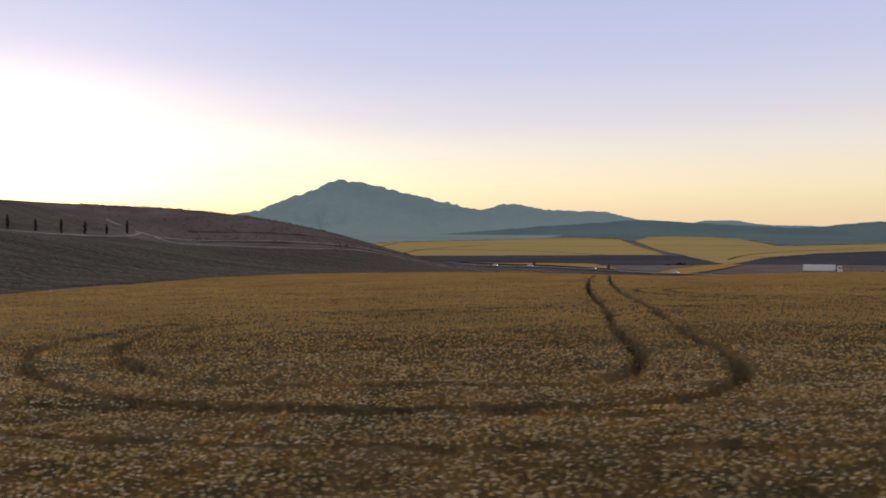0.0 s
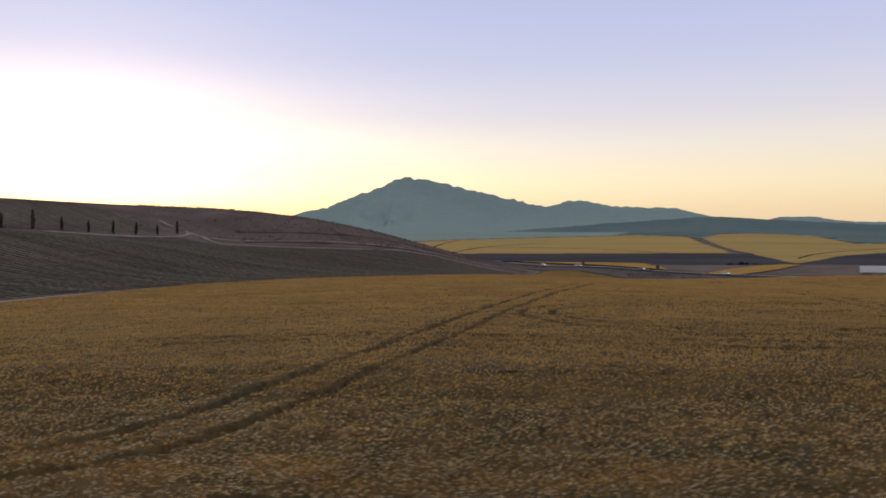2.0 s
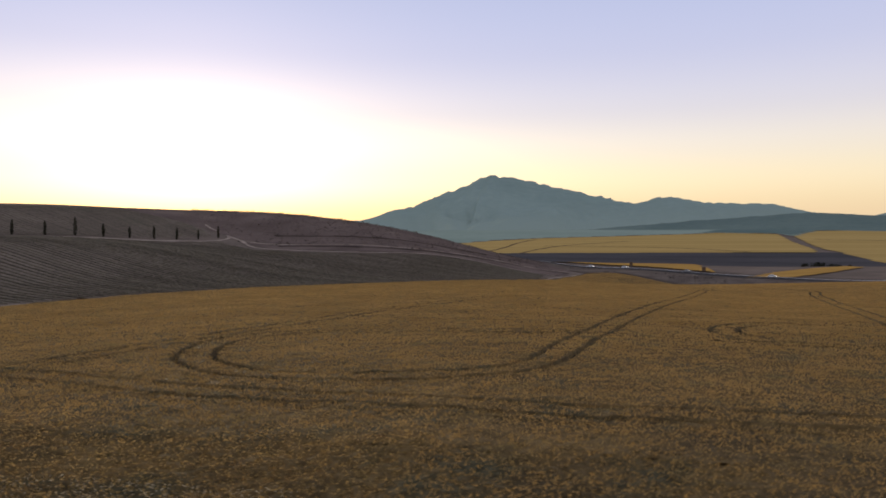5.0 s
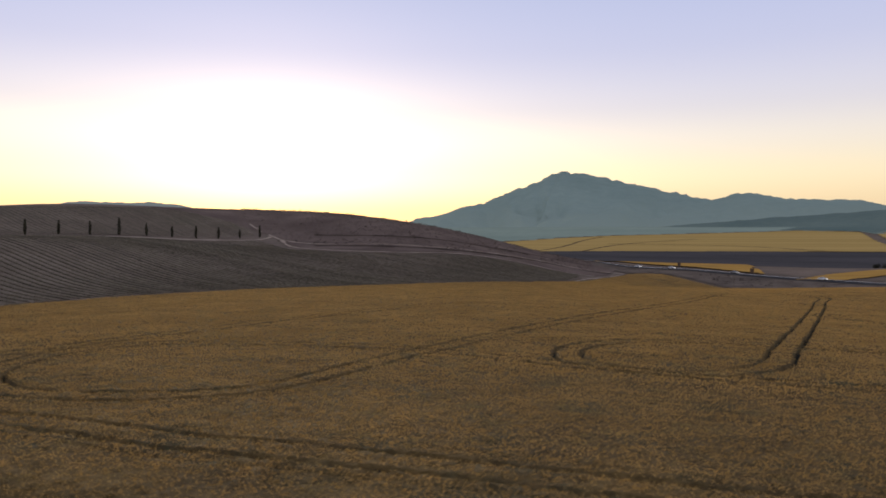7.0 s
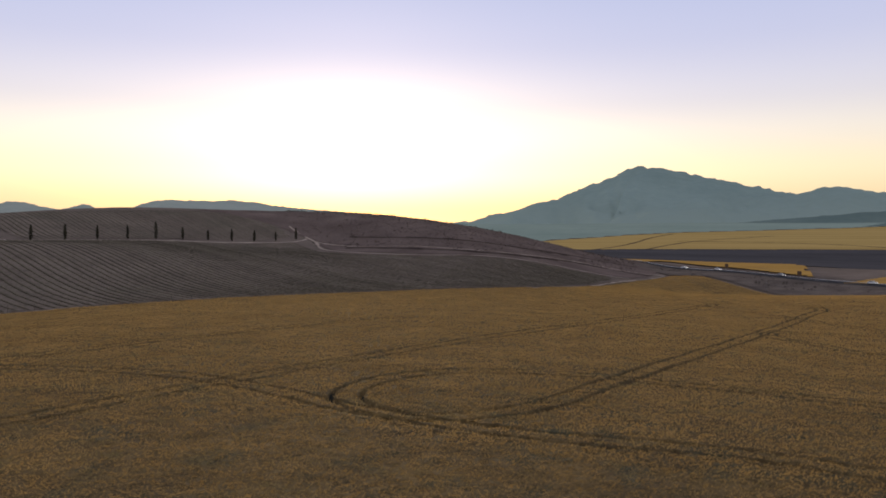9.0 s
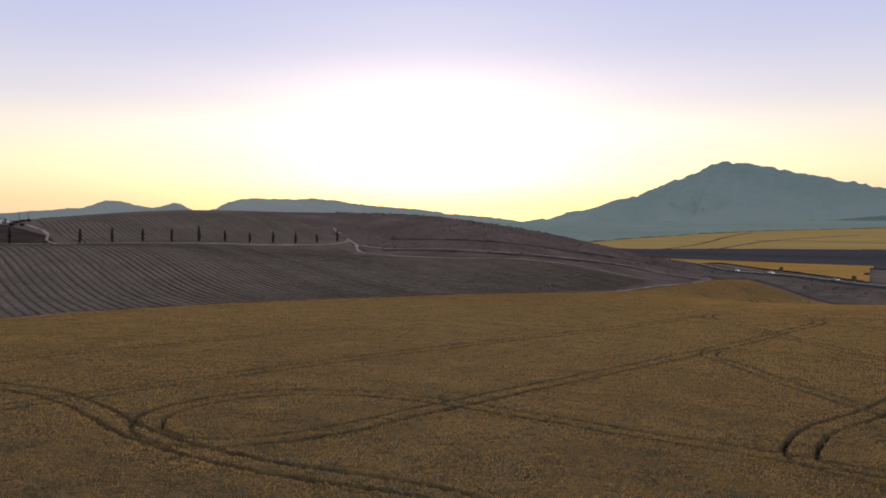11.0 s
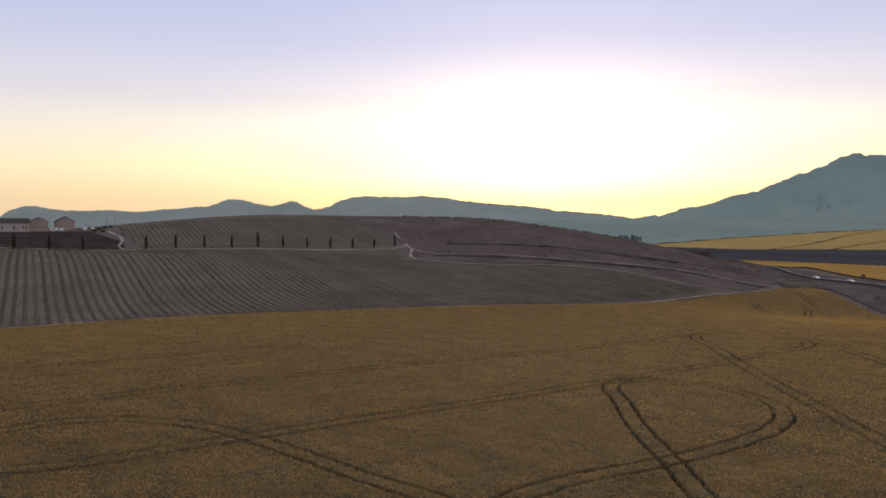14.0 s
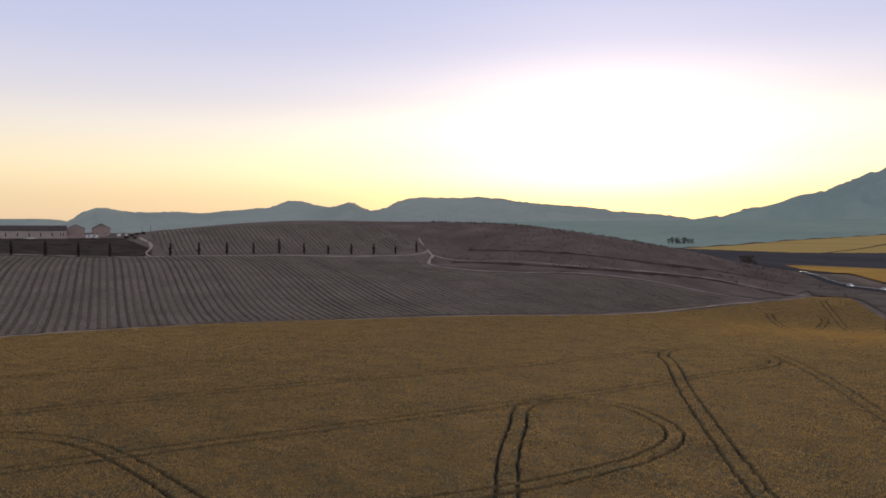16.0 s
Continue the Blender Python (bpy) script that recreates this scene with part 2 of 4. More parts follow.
HS = [
    [10.4, 7.2, 5.4, 3.4, 1.8, -0.4, -0.3, -0.2, -0.1, -0.3, -0.3],
    [12.0, 9.1, 7.0, 4.2, 1.4, -2.9, -3.0, -2.6, -3.1, -3.7, -2.0],
    [12.9, 11.5, 9.1, 5.6, 2.7, -4.1, -4.0, -4.1, -5.3, -5.5, -3.5],
    [13.3, 15.3, 13.7, 8.1, 5.0, -4.7, -5.2, -6.5, -7.2, -6.8, -5.1],
    [13.9, 14.6, 14.9, 7.6, 6.3, -4.6, -7.3, -8.7, -8.5, -7.8, -7.0],
    [14.7, 15.4, 21.1, 13.0, 4.5, -2.4, -8.9, -11.2, -10.1, -8.6, -9.4],
]
HS += [
    [12.2, 21.1, 25.0, 18.9, 7.9, 2.4, -10.7, -16.6, -16.0, -11.3, -10.6],
    [10.4, 17.7, 23.0, 23.8, 20.9, 7.0, -12.1, -13.8, -13.3, -11.0, -10.9],
    [7.5, 10.6, 14.6, 17.3, 13.4, 5.5, -10.4, -10.8, -10.8, -10.3, -11.8],
    [4.2, 1.1, 1.6, 0.4, -1.1, -9.9, -11.4, -12.4, -13.5, -18.7, -16.7],
    [1.2, -1.9, -4.8, -8.4, -11.3, -15.3, -17.9, -19.7, -19.5, -21.0, -19.9],
]
FAR_Y = [-6000, 500, 760, 900, 1100, 1400, 1700, 2100, 2600, 3200, 6000]
FAR_Z = [-5, -14, -20, -18, -10, 4, 20, 38, 50, 55, 55]


def bends(xs, v):
    """Second derivatives of a natural spline."""
    xs, v = np.asarray(xs, float), np.asarray(v, float)
    n = len(xs)
    a, b = np.zeros((n, n)), np.zeros(v.shape)
    a[0, 0] = a[-1, -1] = 1
    for i in range(1, n - 1):
        a[i, i - 1:i + 2] = xs[i] - xs[i - 1], 2 * (xs[i + 1] - xs[i - 1]), xs[i + 1] - xs[i]
        b[i] = 6 * ((v[i + 1] - v[i]) / (xs[i + 1] - xs[i]) - (v[i] - v[i - 1]) / (xs[i] - xs[i - 1]))
    return np.linalg.solve(a, b)


def weights(xs, x):
    xs = np.asarray(xs, float)
    i = np.clip(np.searchsorted(xs, x) - 1, 0, len(xs) - 2)
    h = xs[i + 1] - xs[i]
    a = (xs[i + 1] - x) / h
    b = 1 - a
    return a, b, (a ** 3 - a) * h * h / 6, (b ** 3 - b) * h * h / 6, i


H0 = np.array(HS)
HY = bends(YS, H0)
HX = bends(XS, H0.T).T
HXY = bends(XS, HY.T).T


def land(x, y):
    """Height of the bare ground."""
    x, y = np.asarray(x, float), np.asarray(y, float)
    xc, yc = np.clip(x, XS[0], XS[-1]), np.clip(y, YS[0], YS[-1])
    a, b, c, d, i = weights(XS, xc)
    e, f, g, h, j = weights(YS, yc)

    def along(v, m, k):
        return a * v[k, i] + b * v[k, i + 1] + c * m[k, i] + d * m[k, i + 1]
    near = e * along(H0, HX, j) + f * along(H0, HX, j + 1) + g * along(HY, HXY, j) + h * along(HY, HXY, j + 1)
    w = np.clip(np.hypot(x - xc, y - yc) / 350, 0, 1)
    w = w * w * (3 - 2 * w)
    return near * (1 - w) + np.interp(y, FAR_Y, FAR_Z) * w


def hashed(i, j, seed):
    v = np.sin(i * 127.1 + j * 311.7 + seed * 74.7) * 43758.5453
    return v - np.floor(v)


def ripple(x, y, size, seed=0):
    """Smooth value noise, -1 to 1."""
    u, v = np.asarray(x) / size, np.asarray(y) / size
    i, j = np.floor(u), np.floor(v)
    f, g = u - i, v - j
    f, g = f * f * (3 - 2 * f), g * g * (3 - 2 * g)
    lo = hashed(i, j, seed) * (1 - f) + hashed(i + 1, j, seed) * f
    hi = hashed(i, j + 1, seed) * (1 - f) + hashed(i + 1, j + 1, seed) * f
    return (lo * (1 - g) + hi * g) * 2 - 1


def rough(x, y, size, octaves=4, seed=0):
    total = 0
    for k in range(octaves):
        total = total + ripple(x, y, size / 2 ** k, seed + k) / 2 ** k
    return total


def inside(x, y, poly):
    """Whether points lie in a polygon."""
    hit = np.zeros(np.shape(x), bool)
    for (x0, y0), (x1, y1) in zip(poly, poly[1:] + poly[:1]):
        if y0 == y1:
            continue
        hit ^= ((y0 > y) != (y1 > y)) & (x < (x1 - x0) * (y - y0) / (y1 - y0) + x0)
    return hit


def mesh(name, verts, faces, mat, smooth=True):
    me = bpy.data.meshes.new(name)
    verts = np.asarray(verts, np.float32)
    if isinstance(faces, np.ndarray):
        k = faces.shape[1]
        me.vertices.add(len(verts))
        me.vertices.foreach_set("co", verts.ravel())
        me.loops.add(faces.size)
        me.loops.foreach_set("vertex_index", faces.astype(np.int32).ravel())
        me.polygons.add(len(faces))
        me.polygons.foreach_set("loop_start", np.arange(0, faces.size, k, dtype=np.int32))
        me.polygons.foreach_set("loop_total", np.full(len(faces), k, np.int32))
        me.update(calc_edges=True)
    else:
        me.from_pydata([tuple(map(float, v)) for v in verts], [], faces)
    if smooth:
        me.polygons.foreach_set("use_smooth", np.ones(len(me.polygons), bool))
    me.materials.append(mat)
    me.validate()
    return me


def sheet(xs, ys, height, keep=None):
    """Vertices and quads of a grid in plan."""
    gx, gy = np.meshgrid(xs, ys)
    gz = height(gx, gy)
    nx, ny = len(xs), len(ys)
    a = (np.arange(ny - 1)[:, None] * nx + np.arange(nx - 1)[None, :]).ravel()
    quads = np.stack([a, a + 1, a + nx + 1, a + nx], 1)
    if keep is not None:
        cx, cy = gx.ravel()[quads].mean(1), gy.ravel()[quads].mean(1)
        quads = quads[keep(cx, cy)]
    return np.stack([gx.ravel(), gy.ravel(), gz.ravel()], 1), quads


def spaced(*stops):
    """Grid lines from (start, step) pairs, the last being the end."""
    vals = []
    for (a, step), (b, _) in zip(stops, stops[1:]):
        vals += list(np.linspace(a, b, max(1, round((b - a) / step)), endpoint=False))
    return np.array(vals + [stops[-1][0]])


def sample(line, step):
    """Points along a smooth curve through the given ones."""
    p = np.asarray(line, float)
    s = np.r_[0, np.cumsum(np.hypot(*np.diff(p[:, :2], axis=0).T))]
    t = np.linspace(0, s[-1], max(2, int(s[-1] / step)))
    m = bends(s, p) if len(p) > 2 else np.zeros(p.shape)
    a, b, c, d, i = weights(s, t)
    return a[:, None] * p[i] + b[:, None] * p[i + 1] + c[:, None] * m[i] + d[:, None] * m[i + 1]


def sideways(p):
    d = np.gradient(p, axis=0)
    d /= np.linalg.norm(d, axis=1)[:, None] + 1e-9
    return np.stack([d[:, 1], -d[:, 0]], 1)


def ribbon(name, line, width, mat, lift, label, category, ragged=0.0, step=2.0, kind="structure", across=4):
    """A strip that lies on the land."""
    p = sample(line, step)
    n = sideways(p)
    cols = []
    for k in range(across + 1):
        u = (k / across - 0.5) * width
        edge = ragged * rough(p[:, 0], p[:, 1], 6, 3, 5 + k) if k in (0, across) else 0
        q = p + n * (u + edge * np.sign(u) if k in (0, across) else np.full(len(p), u))[..., None] if np.ndim(u + edge) else p + n * u
        z = land(q[:, 0], q[:, 1]) + lift - (0.12 if k in (0, across) else 0)
        cols.append(np.c_[q, z])
    v = np.stack(cols, 1).reshape(-1, 3)
    w = across + 1
    a = (np.arange(len(p) - 1)[:, None] * w + np.arange(across)[None, :]).ravel()
    ob = new(name, mesh(name, v, np.stack([a, a + 1, a + w + 1, a + w], 1), mat))
    return tagged(ob, label, category, kind=kind)


def part(name, bm, mat, parent=None, label=""):
    me = bpy.data.meshes.new(name)
    bm.to_mesh(me)
    bm.free()
    me.materials.append(mat)
    ob = new(name, me)
    if parent is not None:
        ob.parent = parent
    return tagged(ob, label)


def box(bm, x0, x1, y0, y1, z0, z1, bevel=0.0):
    r = bmesh.ops.create_cube(bm, size=1)
    bmesh.ops.scale(bm, vec=(x1 - x0, y1 - y0, z1 - z0), verts=r["verts"])
    bmesh.ops.translate(bm, vec=((x0 + x1) / 2, (y0 + y1) / 2, (z0 + z1) / 2), verts=r["verts"])
    if bevel:
        edges = list({e for v in r["verts"] for e in v.link_edges})
        bmesh.ops.bevel(bm, geom=edges, offset=bevel, segments=2, affect="EDGES", profile=0.6)
    return bm


def rod(bm, x, y, z0, z1, r0, r1, sides=8):
    r = bmesh.ops.create_cone(bm, cap_ends=True, segments=sides, radius1=r0, radius2=r1, depth=z1 - z0)
    bmesh.ops.translate(bm, vec=(x, y, (z0 + z1) / 2), verts=r["verts"])
    return bm


# the ground: one sheet to the horizon
gx = spaced((-4800, 200), (-1200, 60), (-460, 8), (-60, 4), (150, 8), (420, 60), (1400, 200), (4800, 0))
gy = spaced((-1500, 150), (-160, 20), (-60, 5), (460, 8), (800, 40), (2400, 150), (4800, 0))
gv, gq = sheet(gx, gy, lambda x, y: land(x, y) + 0.05 * rough(x, y, 22, 3, 2))
ground = tagged(new("ground", mesh("ground", gv, gq, M_SOIL)), "dusky brown bare earth rolling away to the hills", "ground", kind="structure")


def draped(name, poly, step, mat, lift, label, category, kind="structure", uneven=0.0, seed=1):
    """A patch of land cover in a polygon, a little above the ground."""
    px, py = [p[0] for p in poly], [p[1] for p in poly]
    xs, ys = np.arange(min(px), max(px) + step, step), np.arange(min(py), max(py) + step, step)
    v, q = sheet(xs, ys, lambda x, y: land(x, y) + lift + uneven * rough(x, y, step * 3, 2, seed), lambda x, y: inside(x, y, poly))
    return tagged(new(name, mesh(name, v, q, mat)), label, category, kind=kind)


# far farmland across the valley
draped("far_field_1", [(-354, 1103), (-183, 1057), (-78, 1088), (325, 1107), (340, 1182), (367, 1430), (411, 1762), (305, 1851), (223, 1771), (66, 1662), (-89, 1584), (-173, 1488), (-270, 1317), (-306, 1184)],
       6, M_FIELD, 0.75, "golden stubble field on a far slope", "field")
draped("far_field_2", [(360, 1242), (343.2, 902.2), (453, 1048), (577, 1154), (722, 1225), (1090, 1309), (889, 1507), (631, 1404), (691, 1744), (680, 1993), (542, 1962), (419, 1642)],
       6, M_FIELD, 0.75, "golden stubble field on a far slope beside a ravine", "field")
draped("far_field_3", [(45.47, 509.3), (60.87, 484), (77.42, 456.6), (94.03, 434.7), (100, 428), (99, 470), (101, 612), (104, 805.3), (60, 832), (10, 812), (-40, 795), (-75, 775), (-89.61, 751.6), (-63.91, 717), (-37.06, 696.8), (-8.147, 627.9), (20.04, 561.7)],
       2.5, M_RIPE, 0.8, "golden wheat field on a low rise beside the road", "field")
draped("far_field_4", [(112, 402), (128, 424), (150, 448), (178, 472), (182, 455), (155, 417), (133, 398)], 2, M_RIPE, 0.5, "small patch of golden stubble beside the road trees", "field")
draped("far_ploughed_1", [(-492, 702.9), (-99.65, 649.3), (180, 590), (330, 480), (1000, 250), (1500, 900), (1100, 1319), (347, 1102), (325, 1100), (-413, 1103)],
       9, M_PLOUGH, 0.55, "dark ploughed land on the valley floor", "field")
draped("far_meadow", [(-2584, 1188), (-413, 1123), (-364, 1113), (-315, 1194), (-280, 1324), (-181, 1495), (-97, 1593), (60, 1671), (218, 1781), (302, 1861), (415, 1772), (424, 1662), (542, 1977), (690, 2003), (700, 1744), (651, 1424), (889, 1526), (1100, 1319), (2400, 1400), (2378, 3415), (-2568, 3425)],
       25, M_MEADOW, 0.85, "dim meadows below the mountains, tinted blue-green for haze", "meadow")
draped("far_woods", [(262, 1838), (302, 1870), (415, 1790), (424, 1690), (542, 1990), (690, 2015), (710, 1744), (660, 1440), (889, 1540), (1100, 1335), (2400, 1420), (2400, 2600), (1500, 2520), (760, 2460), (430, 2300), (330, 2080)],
       16, M_HILL, 1.15, "dark woods below the mountains, tinted blue-green for haze", "woods", uneven=0.2, seed=5)
draped("heath_hill", [(-128.5, 333.7), (-118.7, 321.6), (-106, 310.6), (-85.53, 305.1), (-58.32, 312.5), (-42.76, 333), (-30.02, 351.4), (-19.16, 366.7), (0.7699, 382.8), (15.85, 394.4), (23.95, 423.4), (19.92, 462.8), (3.784, 513.4), (-25.29, 572.9), (-129.1, 606.7), (-245.9, 521.2), (-201.1, 399.8), (-184.4, 379.7), (-168.6, 357.4), (-154.9, 347.4), (-143.2, 341.5)],
       4, M_SCRUBLAND, 0.3, "reddish-brown heath on the hill's rounded flank", "heath", uneven=0.12)


def mountain(name, ridge, base, depth_front, depth_back, mat, label, jag, seed, gully=60):
    """A ridge line with furrowed flanks that spread to the plain."""
    p = sample(ridge, 7)
    n = sideways(p)
    if n[len(n) // 2] @ p[len(p) // 2][:2] > 0:
        n = -n
    s = np.arange(len(p)) * 7.0
    rows = []
    for k, u in enumerate(np.r_[np.linspace(-1, 0, 8)[:-1], np.linspace(0, 1, 25)]):
        reach = depth_front if u > 0 else depth_back
        q = p[:, :2] + n * (u * reach)[..., None] if np.ndim(u) else p[:, :2] + n * (u * reach)
        fall = abs(u) ** 0.8
        z = p[:, 2] * (1 - fall) + base * fall
        furrow = rough(s + 40 * np.sin(u * 5), np.full(len(s), u * reach * 0.35), gully * 4, 4, seed)
        high = (p[:, 2] - base)
        z = z + furrow * high * 0.16 * (4 * abs(u) * (1 - abs(u))) + (jag * (rough(s, s * 0, 120, 3, seed + 3) + 0.15 - np.abs(rough(s, s * 0, 42, 3, seed + 5))) if k == 7 else 0)
        rows.append(np.c_[q, z])
    v = np.stack(rows, 0).reshape(-1, 3)
    w = len(p)
    a = (np.arange(len(rows) - 1)[:, None] * w + np.arange(w - 1)[None, :]).ravel()
    ob = new(name, mesh(name, v, np.stack([a, a + 1, a + w + 1, a + w], 1), mat))
    return tagged(ob, label, "mountain", kind="structure")


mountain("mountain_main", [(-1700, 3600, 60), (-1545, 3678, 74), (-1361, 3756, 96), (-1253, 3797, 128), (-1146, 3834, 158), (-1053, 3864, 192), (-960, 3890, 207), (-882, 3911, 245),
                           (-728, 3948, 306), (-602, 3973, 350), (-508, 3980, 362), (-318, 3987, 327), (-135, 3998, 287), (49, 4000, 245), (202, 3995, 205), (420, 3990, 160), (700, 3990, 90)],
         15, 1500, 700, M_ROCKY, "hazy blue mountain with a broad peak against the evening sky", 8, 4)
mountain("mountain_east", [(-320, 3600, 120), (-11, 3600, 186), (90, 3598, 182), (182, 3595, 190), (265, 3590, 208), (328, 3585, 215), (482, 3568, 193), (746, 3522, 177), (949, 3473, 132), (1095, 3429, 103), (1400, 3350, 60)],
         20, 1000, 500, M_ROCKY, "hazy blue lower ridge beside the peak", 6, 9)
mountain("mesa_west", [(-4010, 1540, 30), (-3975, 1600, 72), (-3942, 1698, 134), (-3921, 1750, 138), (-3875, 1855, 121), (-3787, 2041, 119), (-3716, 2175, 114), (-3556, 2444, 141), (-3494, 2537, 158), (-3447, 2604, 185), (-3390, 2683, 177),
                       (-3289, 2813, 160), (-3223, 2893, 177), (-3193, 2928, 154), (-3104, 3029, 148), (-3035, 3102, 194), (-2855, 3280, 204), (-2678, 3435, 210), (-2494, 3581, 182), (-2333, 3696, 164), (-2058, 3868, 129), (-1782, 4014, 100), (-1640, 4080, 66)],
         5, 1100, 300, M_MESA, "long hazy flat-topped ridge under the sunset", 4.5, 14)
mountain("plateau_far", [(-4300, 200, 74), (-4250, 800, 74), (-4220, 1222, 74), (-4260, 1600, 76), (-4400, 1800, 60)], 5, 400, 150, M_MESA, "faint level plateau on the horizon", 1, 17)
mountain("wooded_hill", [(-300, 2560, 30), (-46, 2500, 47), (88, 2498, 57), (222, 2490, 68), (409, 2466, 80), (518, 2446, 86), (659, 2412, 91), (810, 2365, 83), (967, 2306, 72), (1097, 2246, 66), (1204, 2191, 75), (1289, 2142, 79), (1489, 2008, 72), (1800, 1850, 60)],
         14, 600, 400, M_HILL, "dark wooded hill behind the far fields, tinted blue-green for haze", 2, 21)
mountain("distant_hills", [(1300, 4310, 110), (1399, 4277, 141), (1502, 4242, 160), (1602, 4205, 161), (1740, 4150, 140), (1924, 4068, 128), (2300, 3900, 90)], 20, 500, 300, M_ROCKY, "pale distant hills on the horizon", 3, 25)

# ---------------------------------------------------------------- the wheat field
FIELD = [(-35.1, 52.9), (-37.6, 98.5), (-34.2, 124.8), (-27.8, 151.5), (-16.6, 179.5), (-5.1, 209.6), (6.7, 232.6), (19.6, 262.2), (23.1, 296.3), (21.9, 341.4), (23, 375.9), (32, 423.2), (40.2, 430.4), (48.4, 424.9), (77.3, 365.9), (110.8, 303.9), (140.2, 250.7), (188.3, 225.8), (260, 210), (260, -60), (-30, -60)]
GAUGE = 2.15    # between the two wheel marks
TRAMLINES = []
TRAMLINES.append([(-21.1, 13.2), (-12.4, 12.6), (-5.2, 11.5), (0, 10.7), (6.2, 10.3), (14.7, 10.3), (34.3, 11.4)])
TRAMLINES.append([(25, 119), (20.3, 96), (17.9, 85.8), (14, 66.5), (10.7, 48.3), (8.6, 34.4), (7.3, 27.5), (6.5, 22.3), (5.5, 16.8), (3.9, 14), (1.5, 13.2), (-2.3, 13.5), (-5.3, 14.4), (-8.2, 17.2), (-10.5, 21.6), (-10.9, 26.7), (-9.3, 30.6), (-6, 33.4), (0, 35.8), (8, 36.6), (15, 35.4), (21.2, 33.6), (29, 32.6), (34.3, 32.3), (38.1, 31.8), (46.8, 31.6), (53.3, 31.5), (60.6, 31.3), (80, 32.5), (110, 34)])
TRAMLINES.append([(67, 206), (61.3, 175), (56.7, 150), (52, 125), (48.3, 105), (45.3, 88), (42.7, 73), (40.5, 60), (38.9, 50), (37.9, 44.3), (36, 41.1), (33.4, 39.3), (30.3, 38.3), (27.4, 37.8), (24.7, 38), (21.4, 39.3), (18, 42.4), (15.8, 46.4), (14.7, 50.8), (15.3, 55.2), (17.7, 58.4), (21.7, 60), (26.2, 60.9), (34.4, 62), (49.8, 59.1), (56.8, 57), (64.8, 56.2), (72, 56.9), (78, 58), (86, 57.6), (110.7, 56)])
TRAMLINES.append([(80.7, 211.8), (85.3, 212), (90.3, 207.4), (91.5, 200.7), (88.8, 187.8), (85.6, 170.1), (82.8, 154.7), (80.3, 141.1), (77, 123), (74.7, 110.6), (72.5, 98.5), (70.3, 87), (68.8, 78.9), (67.4, 71.3), (66.2, 65.1), (63.9, 60.5), (60.2, 57.5), (55.6, 58.1), (52.5, 60.8), (51.3, 64.9), (51.5, 68.9), (53.7, 73.8), (58.1, 77.4), (63.3, 79.5), (69.5, 80.1), (77.1, 80), (85.4, 79.6), (92.2, 79.7), (97.7, 79.5), (107.1, 78.6), (126.1, 79)])
TRAMLINES.append([(103.4, 77.1), (99.4, 78), (97.3, 80), (96.8, 83.5), (97.6, 90.9), (100.8, 99.7), (102.8, 107.4), (104.9, 116.8), (105.4, 125.1), (104.3, 132.3), (101.6, 137.6), (96.4, 142.1), (90.8, 145), (84.5, 143.8), (81.2, 139.5), (81, 133.6), (84.8, 127.2), (94.4, 112.7), (102.7, 101.6), (110.7, 90.5), (119.3, 78.9)])
TRAMLINES.append([(75.9, 213.2), (69.4, 211.6), (68, 203.9), (74.5, 191.7), (84, 176.1), (104.6, 142.6), (119.4, 119.9), (130.6, 103.7)])
TRAMLINES.append([(85.8, 218.4), (99, 200.5), (110.6, 181.9), (119.9, 165.6), (131.8, 145.5)])
TRAMLINES.append([(36.9, 354.7), (44.4, 337.6), (53.2, 319.6), (65.4, 296.4)])
TRAMLINES.append([(51.1, 369.5), (57.1, 357.5), (60.6, 342.8), (65, 321.3)])
TRAMLINES.append([(39.7, 414.1), (45.1, 399.9), (51.6, 383.9), (74.8, 325)])


def wheel_marks():
    out = []
    for k, line in enumerate(TRAMLINES):
        p = sample(line, 0.12)
        n = sideways(p)
        ends = np.minimum(np.arange(len(p)), np.arange(len(p))[::-1]) * 0.12
        wear = 0.82 + 0.22 * rough(p[:, 0], p[:, 1], 5, 2, 40 + k) if k else -0.25 + 0.8 * rough(p[:, 0], p[:, 1], 2.0, 2, 40)
        if k == 1:
            wear = np.where(p[:, 1] < 40, 0.6 + 0.75 * rough(p[:, 0], p[:, 1], 1.8, 2, 41), wear)
        for side in (-1, 1):
            q = p + n * (side * GAUGE / 2) + 0.07 * rough(p[:, 0] + 9 * side, p[:, 1], 1.3, 2, 50 + k)[:, None]
            out.append(np.c_[q, np.clip(wear, 0.4 if k > 1 else 0.2 * k, 1) * np.clip(ends / 3.0, 0, 1), np.full(len(q), 0.145 if k > 1 else 0.125)])
    return np.concatenate(out)


MARKS = wheel_marks()
CROP = 0.68


TREE = kdtree.KDTree(len(MARKS))
for k, (mx, my, mw, wide) in enumerate(MARKS):
    TREE.insert((mx, my, 0), k)
TREE.balance()
MIDS = np.concatenate([sample(line, 0.4)[5:-5] for line in TRAMLINES])
LINE_OF = np.concatenate([np.full(len(sample(line, 0.4)[5:-5]), k) for k, line in enumerate(TRAMLINES)])
MID_TREE = kdtree.KDTree(len(MIDS))
for k, (mx, my) in enumerate(MIDS):
    MID_TREE.insert((mx, my, 0), k)
MID_TREE.balance()


